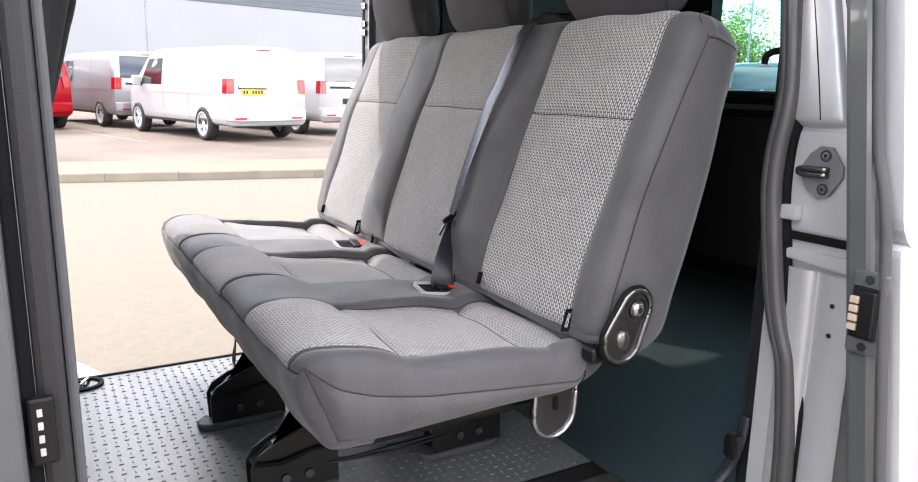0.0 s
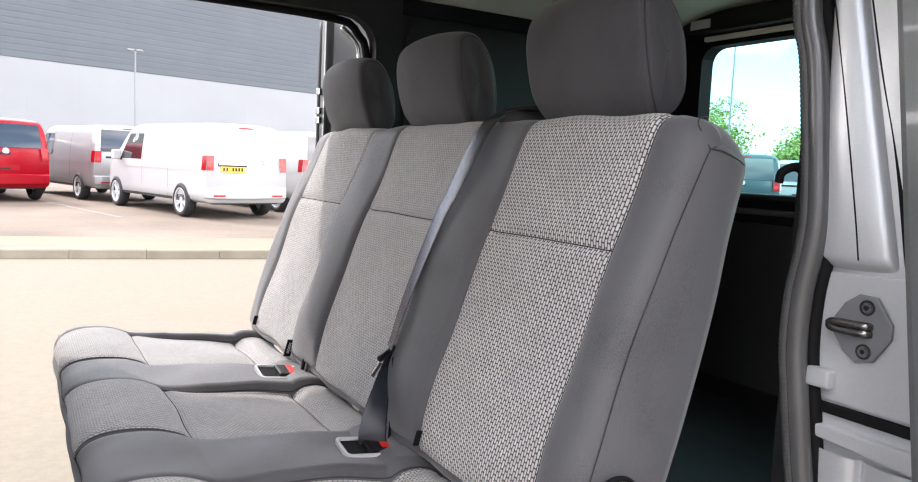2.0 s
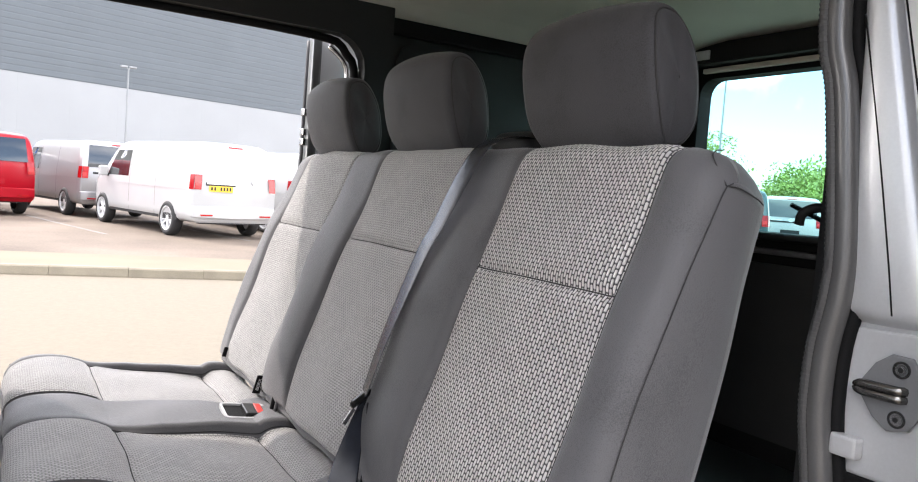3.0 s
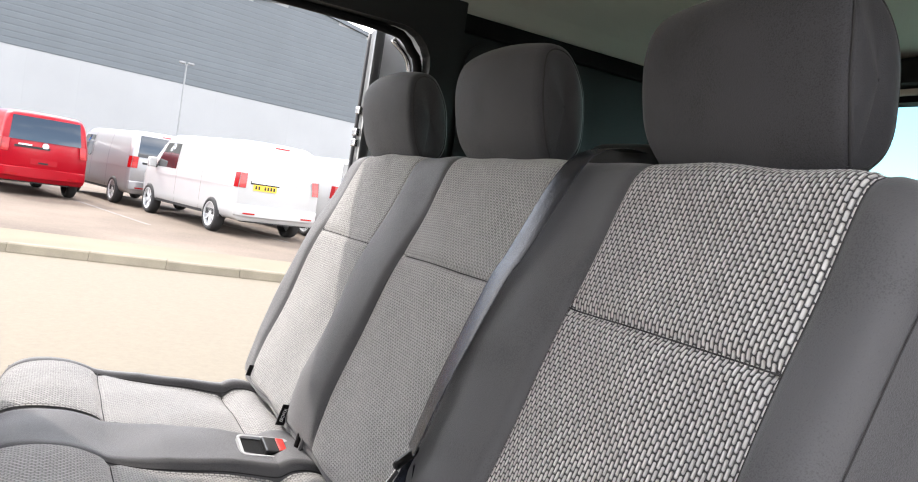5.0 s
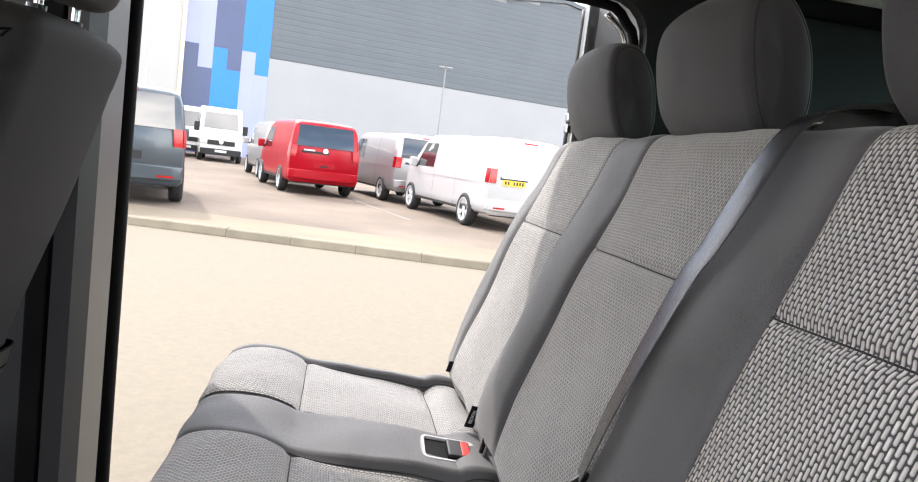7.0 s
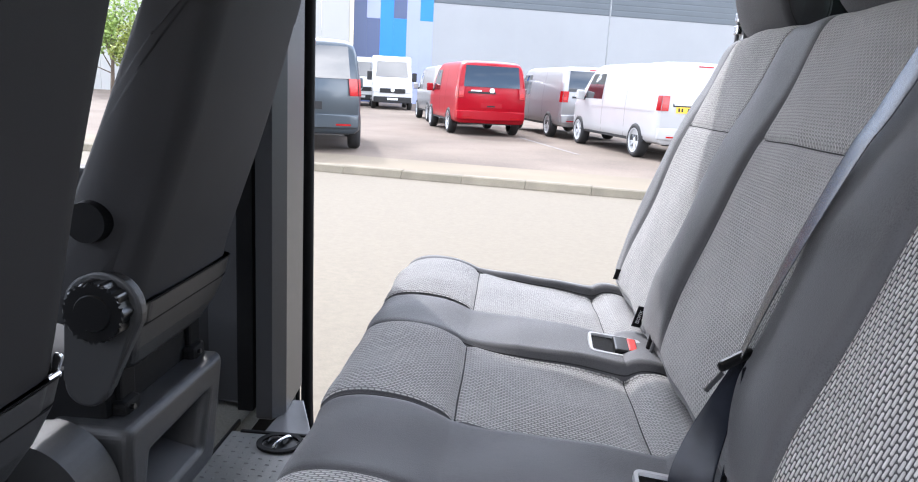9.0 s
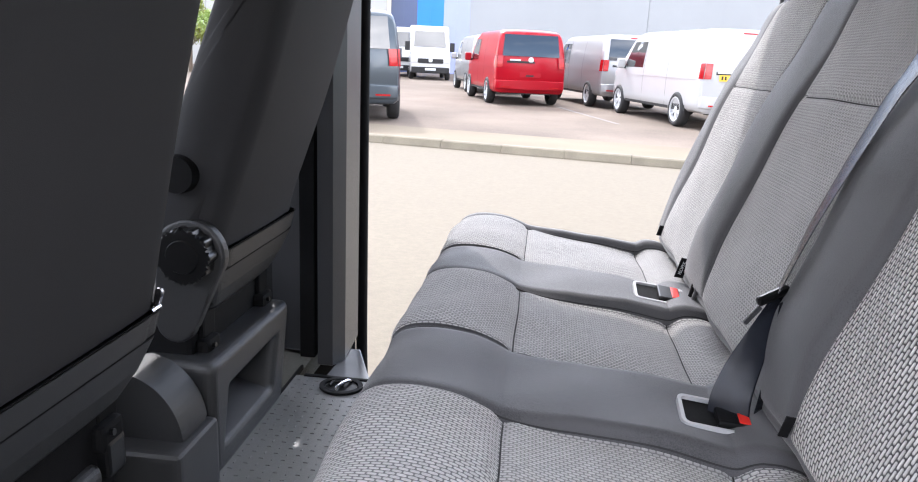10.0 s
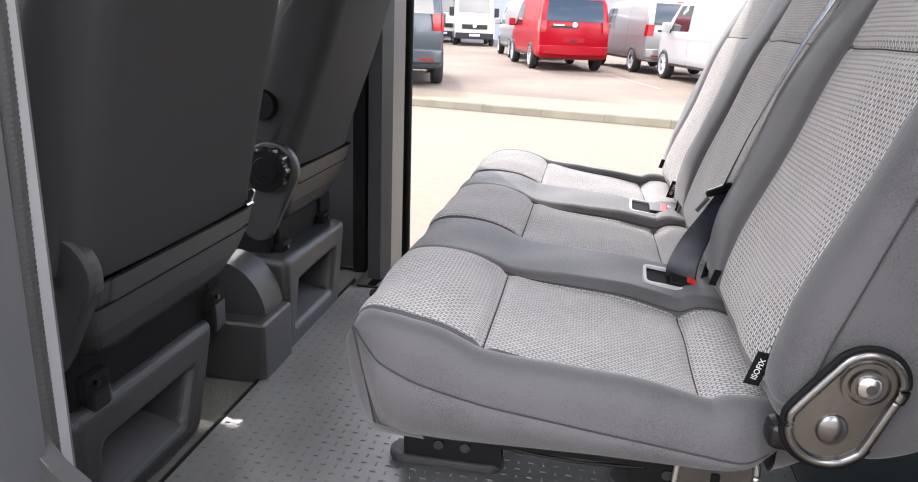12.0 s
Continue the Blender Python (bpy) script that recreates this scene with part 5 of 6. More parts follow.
for k in range(-24, 25):
    ob = stone if k == 0 else new("kerb_stone", kerb_mesh)
    ob.parent = kerb
    x, y, _ = kerb_frame(k * 0.915 + 0.2, 0, 0)
    ob.matrix_basis = pose(x, y, 0.004 * math.sin(k * 2.3), 0, 0, math.degrees(KERB_TURN))
for k, off in enumerate((0.75, 3.4)):
    a = kerb_frame(off, 5.2, 0)
    line = box("bay_line", (0, -0.05, 0), (5.0, 0.05, 0.004), LINE)
    line.matrix_basis = pose(a[0], a[1], -0.455, 0, 0, 104)
    structure(line, "worn white parking bay line", "road marking")

# ---- parked vans ----
TYRE = material("tyre_rubber", (0.02, 0.02, 0.021), 0.8, vary=0.2, scale=10)
RIM = material("alloy_rim", (0.55, 0.56, 0.57), 0.4, metal=0.1, vary=0.1)
LAMP_RED = material("red_tail_lamp", (0.32, 0.004, 0.006), 0.15, vary=0.2, scale=9, coat=0.1)
LAMP_CORE = material("bright_red_lens", (0.62, 0.02, 0.02), 0.2, vary=0.15, scale=9)
PLATE = material("yellow_plate", (0.74, 0.45, 0.03), 0.5, vary=0.05)
UNDER = material("dark_underbody", (0.015, 0.015, 0.016), 0.8, vary=0.2)


def car_paint(name, color, metal=0.0, rough=0.25):
    return material(name, color, rough, metal=metal, vary=0.04, scale=1.0, coat=0.3)


WHITE_VAN = car_paint("white_paint", (0.40, 0.40, 0.40))
RED_VAN = material("red_paint", (0.30, 0.002, 0.010), 0.3, spec=0.22, vary=0.05, scale=1.0, coat=0.08)
SILVER_VAN = car_paint("silver_paint", (0.30, 0.295, 0.30), 0.45, 0.3)
GREY_VAN = car_paint("grey_blue_paint", (0.05, 0.064, 0.078), 0.3, 0.3)
TEAL_VAN = car_paint("dark_teal_paint", (0.02, 0.05, 0.06), 0.2, 0.3)


class Shape:
    """The outer skin of a panel van: u runs forward from the tail, w up."""

    def __init__(self, length, height, bonnet=True):
        self.length, self.height = length, height
        L, H = length, height
        self.tops = [(0.0, H - 0.10), (0.05, H - 0.05), (0.25, H), (L - 1.75, H + 0.005), (L - 1.45, H - 0.05), (L - 0.95, H - 0.52), (L - 0.60, 1.17), (L - 0.30, 1.06), (L - 0.08, 0.93), (L, 0.78)]
        self.wides = [(0.0, 0.90), (0.10, 0.945), (0.6, 0.952), (L - 1.2, 0.952), (L - 0.5, 0.93), (L - 0.15, 0.84), (L, 0.68)]

    def top(self, u):
        return float(np.interp(u, *zip(*self.tops)))

    def wide(self, u, w):
        base = float(np.interp(u, *zip(*self.wides)))
        up = max(0.0, (w - 0.98) / (self.height - 0.98))
        low = max(0.0, (0.55 - w) / 0.35)
        return base * (1 - 0.135 * up**1.5 - 0.05 * low**2)

    def lean(self, w):
        return 0.13 * max(0.0, (w - 1.0) / (self.height - 1.0)) ** 1.4

    def ring(self, u):
        top, out = self.top(u), []
        low = 0.335
        levels = [0, 0.04, 0.12, 0.22, 0.36, 0.5, 0.62, 0.74, 0.85, 0.93, 0.975]
        for f in levels:
            w = low + f * (top - low)
            pull = 1.0 if f < 0.9 else (0.975 if f < 0.95 else 0.93)
            out.append((self.wide(u, w) * pull * (0.93 if f == 0 else 1), w))
        out += [(self.wide(u, top) * 0.80, top - 0.004), (self.wide(u, top) * 0.4, top + 0.012)]
        return out + [(0, top + 0.015)] + [(-v, w) for v, w in out[::-1]]

    def body(self):
        us = sorted({0.0, 0.04, 0.10, 0.25, 0.6, *np.linspace(1.0, self.length - 1.8, 6), *np.linspace(self.length - 1.75, self.length, 16)})
        grid = np.array([[(u + self.lean(w) * max(0.0, 1 - u / 0.6), v, w) for v, w in self.ring(u)] for u in us])
        rows, cols = grid.shape[:2]
        bm = bmesh.new()
        vs = [[bm.verts.new(p) for p in row] for row in grid]
        for i in range(rows - 1):
            for j in range(cols - 1):
                bm.faces.new((vs[i][j], vs[i][j + 1], vs[i + 1][j + 1], vs[i + 1][j]))
            bm.faces.new((vs[i][-1], vs[i][0], vs[i + 1][0], vs[i + 1][-1]))
        bm.faces.new(vs[0][::-1])
        bm.faces.new(vs[-1])
        return bm

    def side(self, name, u0, u1, w0, w1, mat, parent, sign, shear=0.0, proud=0.006, n=6):
        """A patch on the flank; shear moves its upper edge back."""
        grid = np.zeros((n, n, 3))
        for i, f in enumerate(np.linspace(0, 1, n)):
            for j, g in enumerate(np.linspace(0, 1, n)):
                w = w0 + (w1 - w0) * f
                u = u0 + (u1 - u0) * g - (shear * f if g > 0.5 else 0)
                grid[i, j] = (u, sign * (self.wide(u, w) + proud), w)
        return sheet(name, grid, mat, parent, flip=sign > 0)

    def rear(self, name, v0, v1, w0, w1, mat, parent, proud=0.006, n=6, narrow=0.0):
        grid = np.zeros((n, n, 3))
        for i, f in enumerate(np.linspace(0, 1, n)):
            for j, g in enumerate(np.linspace(0, 1, n)):
                w = w0 + (w1 - w0) * f
                v = (v0 + (v1 - v0) * g) * (1 - narrow * f)
                grid[i, j] = (self.lean(w) - proud, v, w)
        return sheet(name, grid, mat, parent)


def wheel(van, u, sign, track=0.90):
    hub = new("wheel")
    hub.parent = van
    hub.location = (u, sign * track, 0.352)
    hub.scale = (1.05, 1.0, 1.05)
    bm = bmesh.new()
    prof = [(0.238, -0.11), (0.29, -0.115), (0.325, -0.09), (0.335, -0.04), (0.335, 0.04), (0.325, 0.09), (0.29, 0.115), (0.238, 0.11)]
    verts = [[bm.verts.new((r * math.cos(a), h, r * math.sin(a))) for r, h in prof] for a in np.linspace(0, 2 * math.pi, 32, endpoint=False)]
    for i in range(32):
        for j in range(len(prof)):
            bm.faces.new((verts[i][j], verts[i][(j + 1) % len(prof)], verts[(i + 1) % 32][(j + 1) % len(prof)], verts[(i + 1) % 32][j]))
    part("tyre", bm, TYRE, hub, smooth=True)
    bm = bmesh.new()
    add_cyl(bm, (0, sign * 0.0, 0), (0, sign * 0.085, 0), 0.06, 0.05, 20)
    for k in range(10):
        turn = Matrix.Rotation(2 * math.pi * (k + 0.18 * (-1) ** k) / 10, 4, "Y")
        add_box(bm, (0.03, sign * 0.085 - 0.014, -0.021), (0.235, sign * 0.06 + 0.014, 0.021), 0.006, 1, turn)
    out = [(0.245 * math.cos(a), 0.245 * math.sin(a)) for a in np.linspace(0, 2 * math.pi, 32, endpoint=False)]
    part("rim", bm, RIM, hub)
    ring_plate("rim_edge", out, [(a * 0.90, b * 0.90) for a, b in out], "y", *sorted((sign * 0.03, sign * 0.108)), RIM, hub)
    cyl("brake_disc", (0, 0, 0), (0, sign * 0.02, 0), 0.215, material("brake_grey", (0.26, 0.26, 0.27), 0.5) if "brake_grey" not in bpy.data.materials else bpy.data.materials["brake_grey"], hub)
    return hub


def parked_van(label, mat, x, y, heading, length=4.9, height=1.93, base=3.0, rear_glass=True, plate=False, side_glass=False, z=-0.455, badge=True):
    van = thing("parked_van", label, "van", "parked vans")
    sh = Shape(length, height)
    part("body", sh.body(), mat, van, smooth=True)
    dark = mat is not CAR_GLASS
    ru, fu = 0.99, 0.99 + base
    for u in (ru, fu):
        for s in (1, -1):
            arch_ = [(u + 0.395 * math.cos(a), 0.335 + 0.395 * math.sin(a)) for a in np.linspace(0, math.pi, 20)] + [(u - 0.395, 0.338), (u + 0.395, 0.338)]
            prism("wheel_arch", arch_, "y", *sorted((s * 0.80, s * (sh.wide(u, 0.4) + 0.004))), UNDER, van)
            wheel(van, u, s, 0.872)
    front = length - 1.28
    for s in (1, -1):
        sh.side("side_window", front - 1.02, front + 0.14, 1.14, height - 0.22, CAR_GLASS, van, s, 0.42)
        if side_glass:
            sh.side("side_window", 1.75, front - 1.12, 1.14, height - 0.22, CAR_GLASS, van, s)
            sh.side("side_window", 0.45, 1.65, 1.14, height - 0.22, CAR_GLASS, van, s)
        lamp = sh.rear("tail_lamp", s * 0.755, s * 0.905, 0.985, 1.275, LAMP_RED, van, 0.012, narrow=0.03)
        sh.side("lamp_flank", 0.0, 0.11, 0.985, 1.275, LAMP_RED, lamp, s, 0, 0.012)
        sh.rear("lamp_core", s * 0.775, s * 0.875, 1.05, 1.13, LAMP_CORE, lamp, 0.016)
        box("mirror", (front + 0.05, *sorted((s * 0.97, s * 1.16))[:1], 1.10), (front + 0.17, sorted((s * 0.97, s * 1.16))[1], 1.33), mat, van, bevel=0.045, segments=4)
        cyl("mirror_foot", (front + 0.10, s * 0.90, 1.12), (front + 0.11, s * 1.05, 1.15), 0.035, UNDER, van, sides=10)
        sh.side("body_seam", 0.15, front - 0.1, 0.965, 0.985, mat, van, s, 0, 0.012)
        sh.side("door_gap", front - 1.09, front - 1.08, 0.40, height - 0.15, UNDER, van, s, 0, 0.003)
        sh.side("door_gap", 1.62, 1.63, 0.40, height - 0.15, UNDER, van, s, 0, 0.003)
        sh.side("sill", 1.42, fu - 0.43, 0.34, 0.40, UNDER, van, s, 0, 0.004)
    if rear_glass:
        sh.rear("rear_window", -0.76, 0.76, 1.27, height - 0.115, CAR_GLASS, van, 0.008, n=10, narrow=0.07)
    outline = [(0.05, -0.935), (-0.025, -0.90), (-0.055, -0.70), (-0.065, 0.0), (-0.055, 0.70), (-0.025, 0.90), (0.05, 0.935)]
    prism("bumper", outline, "z", 0.43, 0.655, mat, van, bevel=0.028, segments=3, smooth=True)
    prism("valance", [(a + 0.07, b * 0.82) for a, b in outline], "z", 0.31, 0.44, UNDER, van, bevel=0.01)
    for s in (1, -1):
        sh.rear("reflector", s * 0.52, s * 0.78, 0.47, 0.50, LAMP_RED, van, 0.070, 2)
    if not rear_glass:
        sh.rear("handle_recess", 0.02, 0.66, 1.07, 1.135, UNDER, van, 0.010)
    sh.rear("high_brake_lamp", -0.16, 0.16, height - 0.085, height - 0.060, LAMP_RED, van, 0.012, 2)
    sh.rear("handle_strip", -0.10, 0.64, 1.10, 1.15, UNDER if rear_glass else RIM, van, 0.016)
    if plate:
        sh.rear("number_plate", 0.08, 0.60, 0.955, 1.07, PLATE, van, 0.018)
        for k in range(7):
            if k != 4:
                sh.rear("plate_bar", 0.12 + k * 0.066, 0.16 + k * 0.066, 0.98, 1.05, UNDER, van, 0.021, 2)
    else:
        sh.rear("plate_recess", -0.28, 0.28, 0.74, 0.87, UNDER if mat is not RED_VAN else RED_VAN, van, 0.010)
        sh.rear("number_plate", -0.09, 0.12, 0.76, 0.80, UNDER, van, 0.014)
    if badge:
        cyl("badge", (sh.lean(1.19) - 0.004, -0.0 if rear_glass else -0.42, 1.185), (sh.lean(1.19) - 0.022, -0.0 if rear_glass else -0.42, 1.185), 0.07, RIM, van)
        if rear_glass:
            sh.rear("name_bars", 0.28, 0.56, 1.155, 1.19, RIM, van, 0.010, 2)
    van.matrix_basis = pose(x, y, z, 0, 0, heading)
    return van


parked_van("white panel van with plain rear doors and yellow rear plate", WHITE_VAN, 4.14, 13.90, 104.6, 5.3, 1.93, 3.4, rear_glass=False, plate=True)
parked_van("pale silver van with a glazed tailgate, parked in a bay", SILVER_VAN, 2.62, 19.4, 105, 5.3, 1.93, 3.4)
parked_van("bright red van with a glazed tailgate, parked in a bay", RED_VAN, -0.13, 18.7, 105.1)
parked_van("slate grey van with a glazed tailgate, parked near the kerb", GREY_VAN, -3.16, 11.7, 104)
parked_van("white van with a glazed tailgate, beside the white panel van", WHITE_VAN, 6.6, 15.4, 105)
parked_van("silver van parked beyond the red one", SILVER_VAN, -1.35, 24.4, 104)


# ---- tall white vans facing this way ----
def tall_van(label, x, y, heading):
    van = thing("tall_van", label, "van", "tall vans")
    bm = bmesh.new()
    side = [(0.0, 0.35), (0.0, 2.50), (0.15, 2.62), (3.9, 2.62), (4.25, 2.50), (4.85, 1.62), (5.02, 1.42), (5.62, 1.14), (5.75, 0.95), (5.80, 0.35)]
    add_prism(bm, side, "y", -0.98, 0.98, 0.10, 4)
    part("body", bm, WHITE_VAN, van)
    glass = prism("windscreen", [(-0.80, 0), (0.80, 0), (0.74, 0.92), (-0.74, 0.92)], "x", 0.0, 0.006, CAR_GLASS, van)
    glass.matrix_basis = pose(4.90, 0, 1.58, 0, -34, 0)
    box("grille", (5.80, -0.62, 0.80), (5.815, 0.62, 1.02), UNDER, van, bevel=0.02)
    box("bumper", (5.79, -0.93, 0.33), (5.86, 0.93, 0.62), UNDER, van, bevel=0.04)
    cyl("badge", (5.81, 0, 0.95), (5.83, 0, 0.95), 0.10, RIM, van)
    box("number_plate", (5.86, -0.26, 0.46), (5.868, 0.26, 0.57), RIM, van)
    for s in (1, -1):
        box("headlamp", (5.70, *sorted((s * 0.66, s * 0.94))[:1], 0.84), (5.80, sorted((s * 0.66, s * 0.94))[1], 1.06), RIM, van, bevel=0.03)
        box("mirror", (4.75, *sorted((s * 1.0, s * 1.24))[:1], 1.38), (4.88, sorted((s * 1.0, s * 1.24))[1], 1.82), UNDER, van, bevel=0.04)
        prism("side_window", [(3.9, 1.45), (4.95, 1.45), (4.45, 2.18), (3.9, 2.18)], "y", *sorted((s * 0.979, s * 0.985)), CAR_GLASS, van)
        for u in (1.2, 4.9):
            wheel(van, u, s, 0.90)
    van.matrix_basis = pose(x, y, -0.455, 0, 0, heading)
    return van


def facing(x, y, heading):
    """The tail's place for a tall van whose nose stands at x, y."""
    return x - 5.8 * math.cos(radians(heading)), y - 5.8 * math.sin(radians(heading)), heading


tall_van("tall white van with a black grille, facing the road", *facing(-5.4, 35.5, -78))
tall_van("tall white van parked behind another", *facing(-7.6, 38.5, -78))
parked_van("dark grey van far down the row", GREY_VAN, -7.6, 31.0, 100, z=-0.455)

# ---- warehouse ----
CLAD_DARK = material("blue_grey_ribbed_cladding", (0.074, 0.088, 0.102), 0.5, metal=0.1, vary=0.08, scale=0.4, per_object=0.02)
CLAD_PALE = material("pale_grey_cladding", (0.245, 0.255, 0.268), 0.5, vary=0.06, scale=0.3, per_object=0.012)
BLUE_BRIGHT = material("bright_blue_panel", (0.0, 0.15, 0.55), 0.45, vary=0.04, scale=0.5)
BLUE_NAVY = material("navy_panel", (0.045, 0.065, 0.14), 0.45, vary=0.05, scale=0.5)
BLUE_LILAC = material("lilac_panel", (0.24, 0.27, 0.48), 0.45, vary=0.04, scale=0.5)
WHITE_WALL = material("white_wall_cladding", (0.32, 0.32, 0.31), 0.6, vary=0.05, scale=0.3)
hall = thing("warehouse", "long warehouse, blue-grey ribbed cladding over pale panels, blue patchwork end", "building", at=(-5.1, 50.0, -0.455))
hall.rotation_euler = (0, 0, math.atan2(0.271, 0.9626))
BAND = 6.24 + 0.455
APEX, PEAK, FALL = 22.0, 14.25 + 0.455, 0.135
core = prism("core", [(0.0, 0.0), (60.0, 0.0), (60.0, PEAK - FALL * 38), (APEX, PEAK), (0.0, PEAK - FALL * APEX)], "y", 0.10, 25.0, CLAD_PALE, hall)
z, step = BAND, 0.385
while z < PEAK - 0.2:
    cut = max(0.0, (PEAK - z - step) / FALL)
    x0, x1 = max(0.0, APEX - cut), min(60.0, APEX + cut)
    prism("cladding_sheet", [(0.037, z), (0.036, z + 0.012), (0.028, z + 0.06), (0.027, z + step - 0.06), (0.034, z + step - 0.012), (0.037, z + step - 0.002)], "x", x0, x1, CLAD_DARK, hall)
    z += step
for a, b in ((0.0, APEX), (APEX, 60.0)):
    za, zb = PEAK - FALL * abs(a - APEX), PEAK - FALL * abs(b - APEX)
    prism("roof_edge", [(a, za - 0.12), (b, zb - 0.12), (b, zb + 0.18), (a, za + 0.18)], "y", -0.12, 0.30, CLAD_DARK, hall)
for k in range(0, 60, 3):
    box("wall_panel", (k + 0.0008, 0.0, 0.0), (k + 2.9992, 0.10, BAND - 0.02), CLAD_PALE, hall)
for k, (top, low, level) in enumerate(((BLUE_LILAC, BLUE_NAVY, 6.40), (BLUE_LILAC, BLUE_NAVY, 4.98), (BLUE_NAVY, BLUE_BRIGHT, 6.36), (BLUE_NAVY, BLUE_BRIGHT, 5.05), (BLUE_BRIGHT, BLUE_LILAC, 6.42), (BLUE_BRIGHT, BLUE_LILAC, 5.0))):
    x0 = -5.30 + k * 0.883
    box("patch_panel", (x0, -0.01, 0.0), (x0 + 0.879, 0.15, level + 0.45), low, hall)
    box("patch_panel", (x0, -0.012, level + 0.455), (x0 + 0.879, 0.15, 12.2), top, hall)
for k in range(12):
    box("white_panel", (-5.45 - 1.9 * (k + 1), -0.6, 0.0), (-5.47 - 1.9 * k, 0.1, 13.0), WHITE_WALL, hall)
box("corner_post", (-5.55, -0.7, 0.0), (-5.32, -0.02, 13.0), material("cream_corner_post", (0.62, 0.54, 0.36), 0.6, vary=0.1, scale=0.5), hall)

# added wall, never in view: cuts low sky, bounces light into the near door
structure(box("wall_light_shaper", (-22, -9.4, -0.57), (24, -9.0, 4.2), material("grey_bounce_wall", (0.46, 0.455, 0.45), 0.8, vary=0.15, scale=0.5, bump=0.4, bump_scale=20), bevel=0.02), "plain grey wall added out of view to block low sky and bounce light", "wall")

# ---- street lamps ----
GALV = material("galvanised_steel", (0.22, 0.23, 0.24), 0.5, metal=0.3, vary=0.1, scale=2)


def street_lamp(x, y, top, size=1.0):
    post = thing("street_lamp", "slim galvanised lamp post with twin heads", "street lamp", "street lamps", at=(x, y, -0.455))
    cyl("pole", (0, 0, 0), (0, 0, top), 0.065 * size, GALV, post, r2=0.04 * size, sides=16)
    for s in (-1, 1):
        cyl("arm", (0, 0, top - 0.03), (s * 0.14, 0, top + 0.06), 0.03, GALV, post, sides=10)
        box("head", (s * 0.22 - 0.17, -0.12, top + 0.03), (s * 0.22 + 0.17, 0.12, top + 0.14), GALV, post, bevel=0.03)
    return post


street_lamp(5.59, 41.94, 6.6)
street_lamp(26.5, 20.3, 8.5, 0.8)

# ---- trees ----
BARK = material("tree_bark", (0.10, 0.075, 0.055), 0.9, vary=0.3, scale=6, bump=0.8, bump_scale=60)
LEAF = material("green_leaves", (0.115, 0.19, 0.035), 0.6, vary=0.35, scale=1.2, tint=(0.20, 0.28, 0.06))
LEAF_YELLOW = material("yellow_green_leaves", (0.16, 0.19, 0.03), 0.6, vary=0.3, scale=1.2)


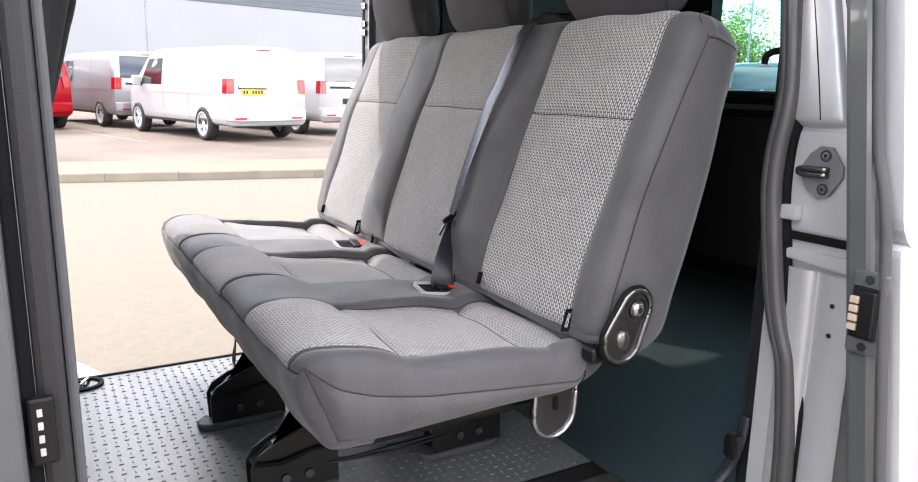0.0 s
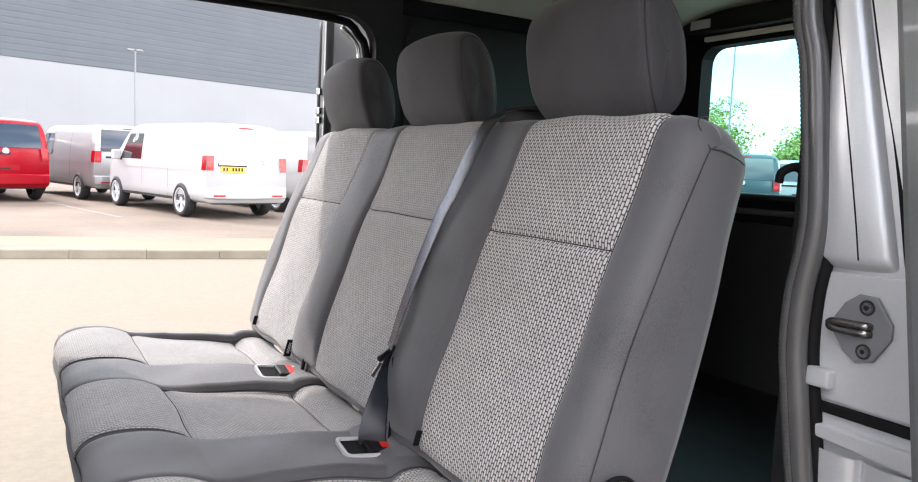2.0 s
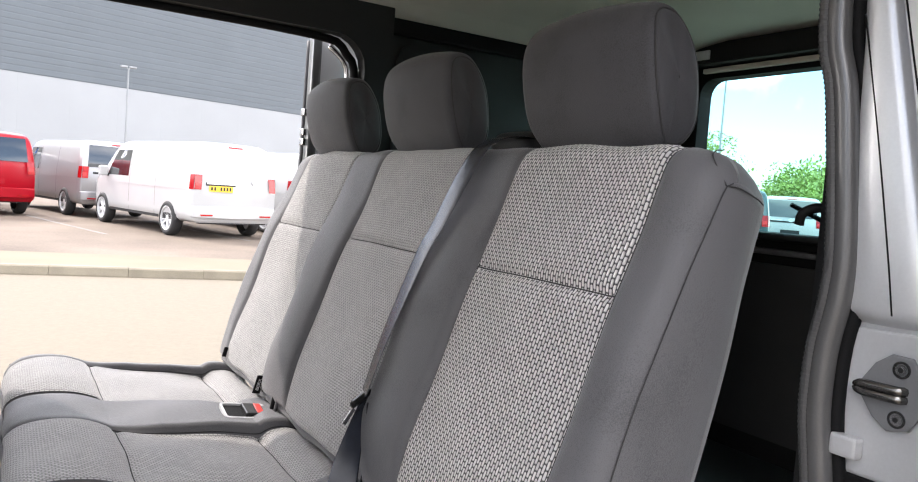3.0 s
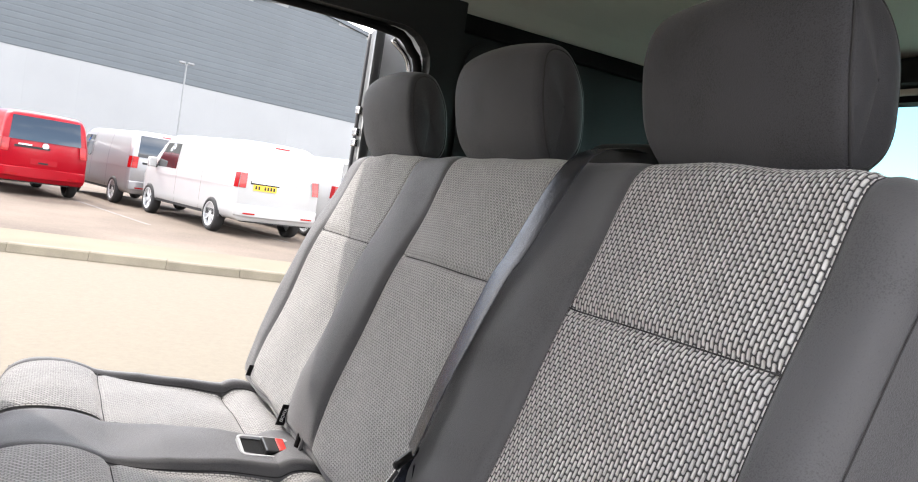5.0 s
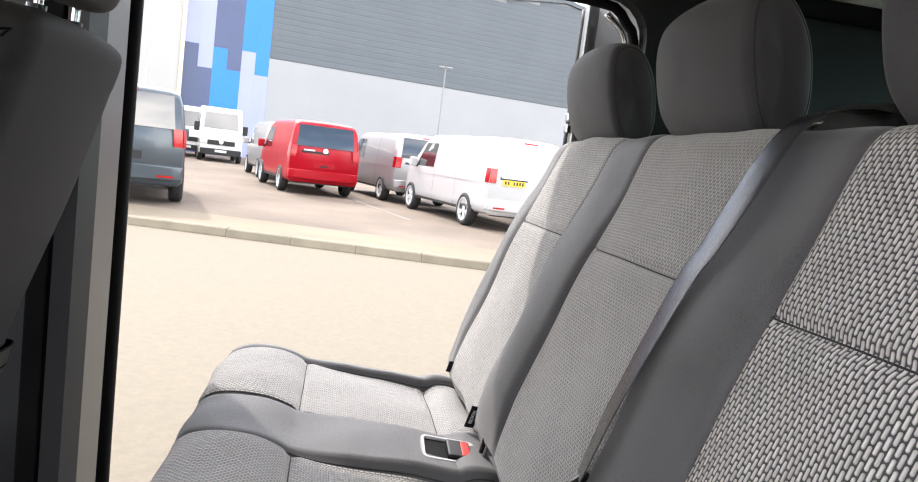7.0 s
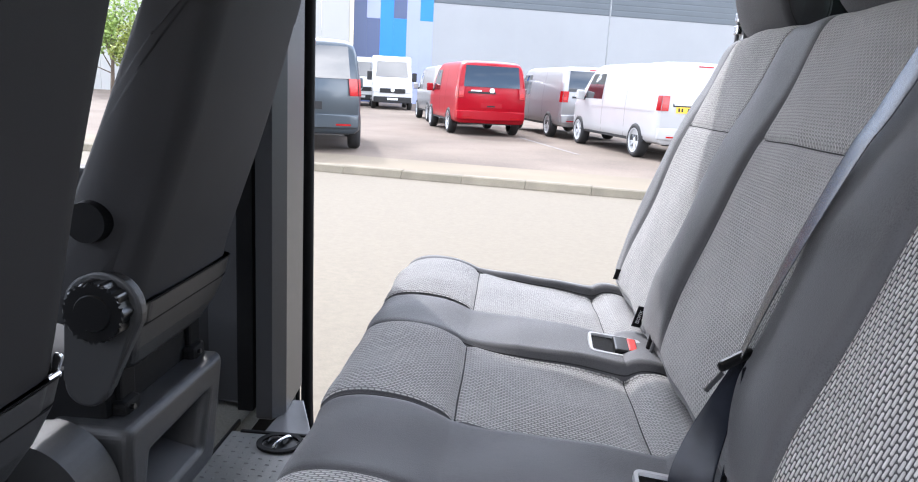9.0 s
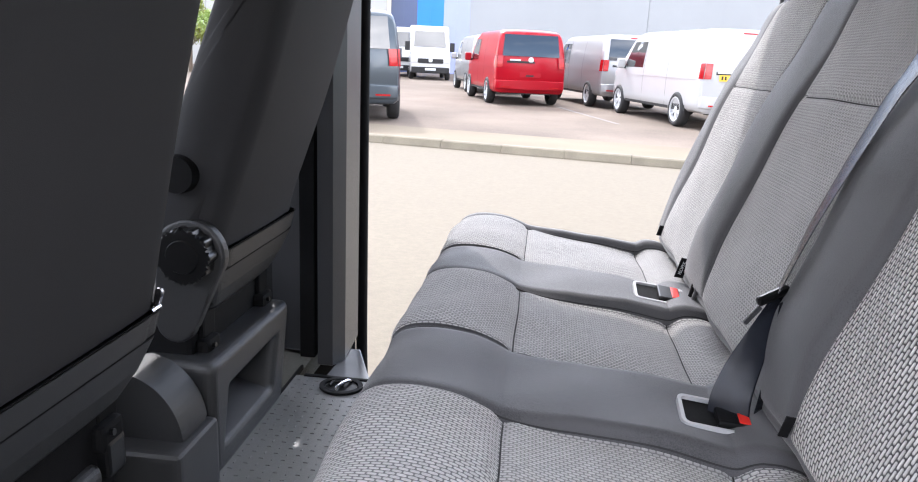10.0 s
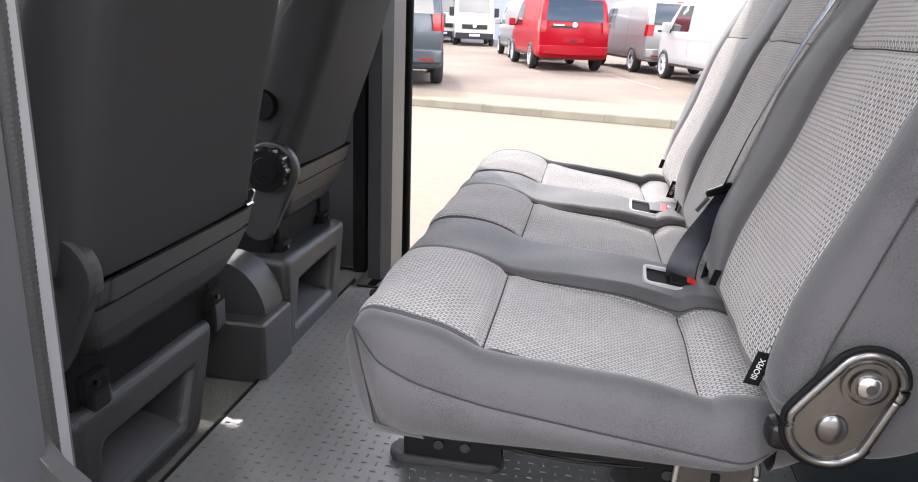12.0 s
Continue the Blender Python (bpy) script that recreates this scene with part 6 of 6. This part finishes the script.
def tree(x, y, height, spread, seed, leaf=LEAF, leaves=2500, low=0.25):
    rng = np.random.default_rng(seed)
    t = thing("tree", "leafy green tree with an uneven crown", "tree", "trees", at=(x, y, -0.50))
    bm = bmesh.new()
    add_cyl(bm, (0, 0, 0), (0.05 * spread, 0, height * 0.55), 0.045 * spread, 0.025 * spread, 10)
    tips = []
    for k in range(16):
        a, e = rng.uniform(0, 2 * math.pi), rng.uniform(0.2, 1.25)
        start = Vector((0, 0, height * rng.uniform(low, 0.55)))
        reach = spread * rng.uniform(0.35, 0.9)
        end = start + Vector((math.cos(a) * math.cos(e), math.sin(a) * math.cos(e), math.sin(e) * 1.3)) * reach
        end.z = min(end.z, height)
        add_cyl(bm, start, end, 0.014 * spread, 0.004 * spread, 6)
        tips.append((np.array(end), reach * rng.uniform(0.35, 0.6)))
    part("trunk", bm, BARK, t)
    pts = []
    for n in range(leaves):
        c, r = tips[rng.integers(len(tips))]
        v = rng.normal(size=3)
        v /= np.linalg.norm(v)
        pts.append(c + v * r * rng.uniform(0.25, 1.0) ** 0.5 * np.array([1, 1, 0.8]))
    pts = np.array(pts)
    u, w = rng.normal(size=(leaves, 3)), rng.normal(size=(leaves, 3))
    u /= np.linalg.norm(u, axis=1)[:, None]
    w -= (w * u).sum(1)[:, None] * u
    w /= np.linalg.norm(w, axis=1)[:, None]
    size = (rng.uniform(0.05, 0.11, leaves) * spread / 2.2)[:, None]
    quads = np.stack([pts + u * size, pts + w * size * 0.6, pts - u * size, pts - w * size * 0.6], 1).reshape(-1, 3)
    crown = link_mesh("crown", quads, [tuple(range(4 * k, 4 * k + 4)) for k in range(leaves)], leaf, smooth=False)
    crown.parent = t
    return t


for x, y, h, s, seed in ((29.8, 23.6, 5.7, 2.0, 1), (34.5, 21.8, 3.0, 2.0, 2), (33, 20.5, 3.2, 2.2, 3), (36, 20.2, 4.6, 2.2, 4), (38.0, 31.2, 5.6, 1.8, 5), (30, 17.5, 3.6, 2.2, 6), (31.6, 26.0, 5.9, 2.1, 7), (38, 24, 3.6, 2.4, 15)):
    tree(x, y, h, s, seed)
for x, y, h, s, seed in ((-15.5, 31.0, 3.6, 2.0, 8), (-18.5, 33.5, 4.4, 2.4, 9), (-13.2, 29.0, 3.2, 1.6, 10)):
    tree(x, y, h, s, seed, LEAF_YELLOW if seed == 8 else LEAF)

# ---- vehicles behind the tailgate ----
parked_van("dark teal van with a yellow rear plate, seen through the tailgate", TEAL_VAN, 16.3, 11.4, 40, z=-0.455, plate=True)
parked_van("white van parked beside the dark one", WHITE_VAN, 21.5, 13.2, 38, z=-0.455)

# ---- raised dashes of the rubber floor ----
pads, quads = [], []
rng = np.random.default_rng(5)
for i in range(47):
    for j in range(44):
        x, y = -0.205 + i * 0.0215, -0.466 + j * 0.0215
        if x > 0.79 or (x + 0.098) ** 2 + (y - 0.44) ** 2 < 0.056**2:
            continue
        turn = (i + j) % 2
        a, b = (0.0050, 0.0013) if turn else (0.0013, 0.0050)
        n = len(pads)
        pads += [(x - a, y - b, 0.0), (x + a, y - b, 0.0), (x + a, y + b, 0.0), (x - a, y + b, 0.0)]
        pads += [(x - a * 0.7, y - b * 0.7, 0.0019), (x + a * 0.7, y - b * 0.7, 0.0019), (x + a * 0.7, y + b * 0.7, 0.0019), (x - a * 0.7, y + b * 0.7, 0.0019)]
        quads += [(n + 4, n + 5, n + 6, n + 7)] + [(n + k, n + (k + 1) % 4, n + 4 + (k + 1) % 4, n + 4 + k) for k in range(4)]
dashes = link_mesh("dash", pads, quads, FLOOR_RUBBER, smooth=False)
dashes.parent = floor
dashes["kind"] = "stuff"
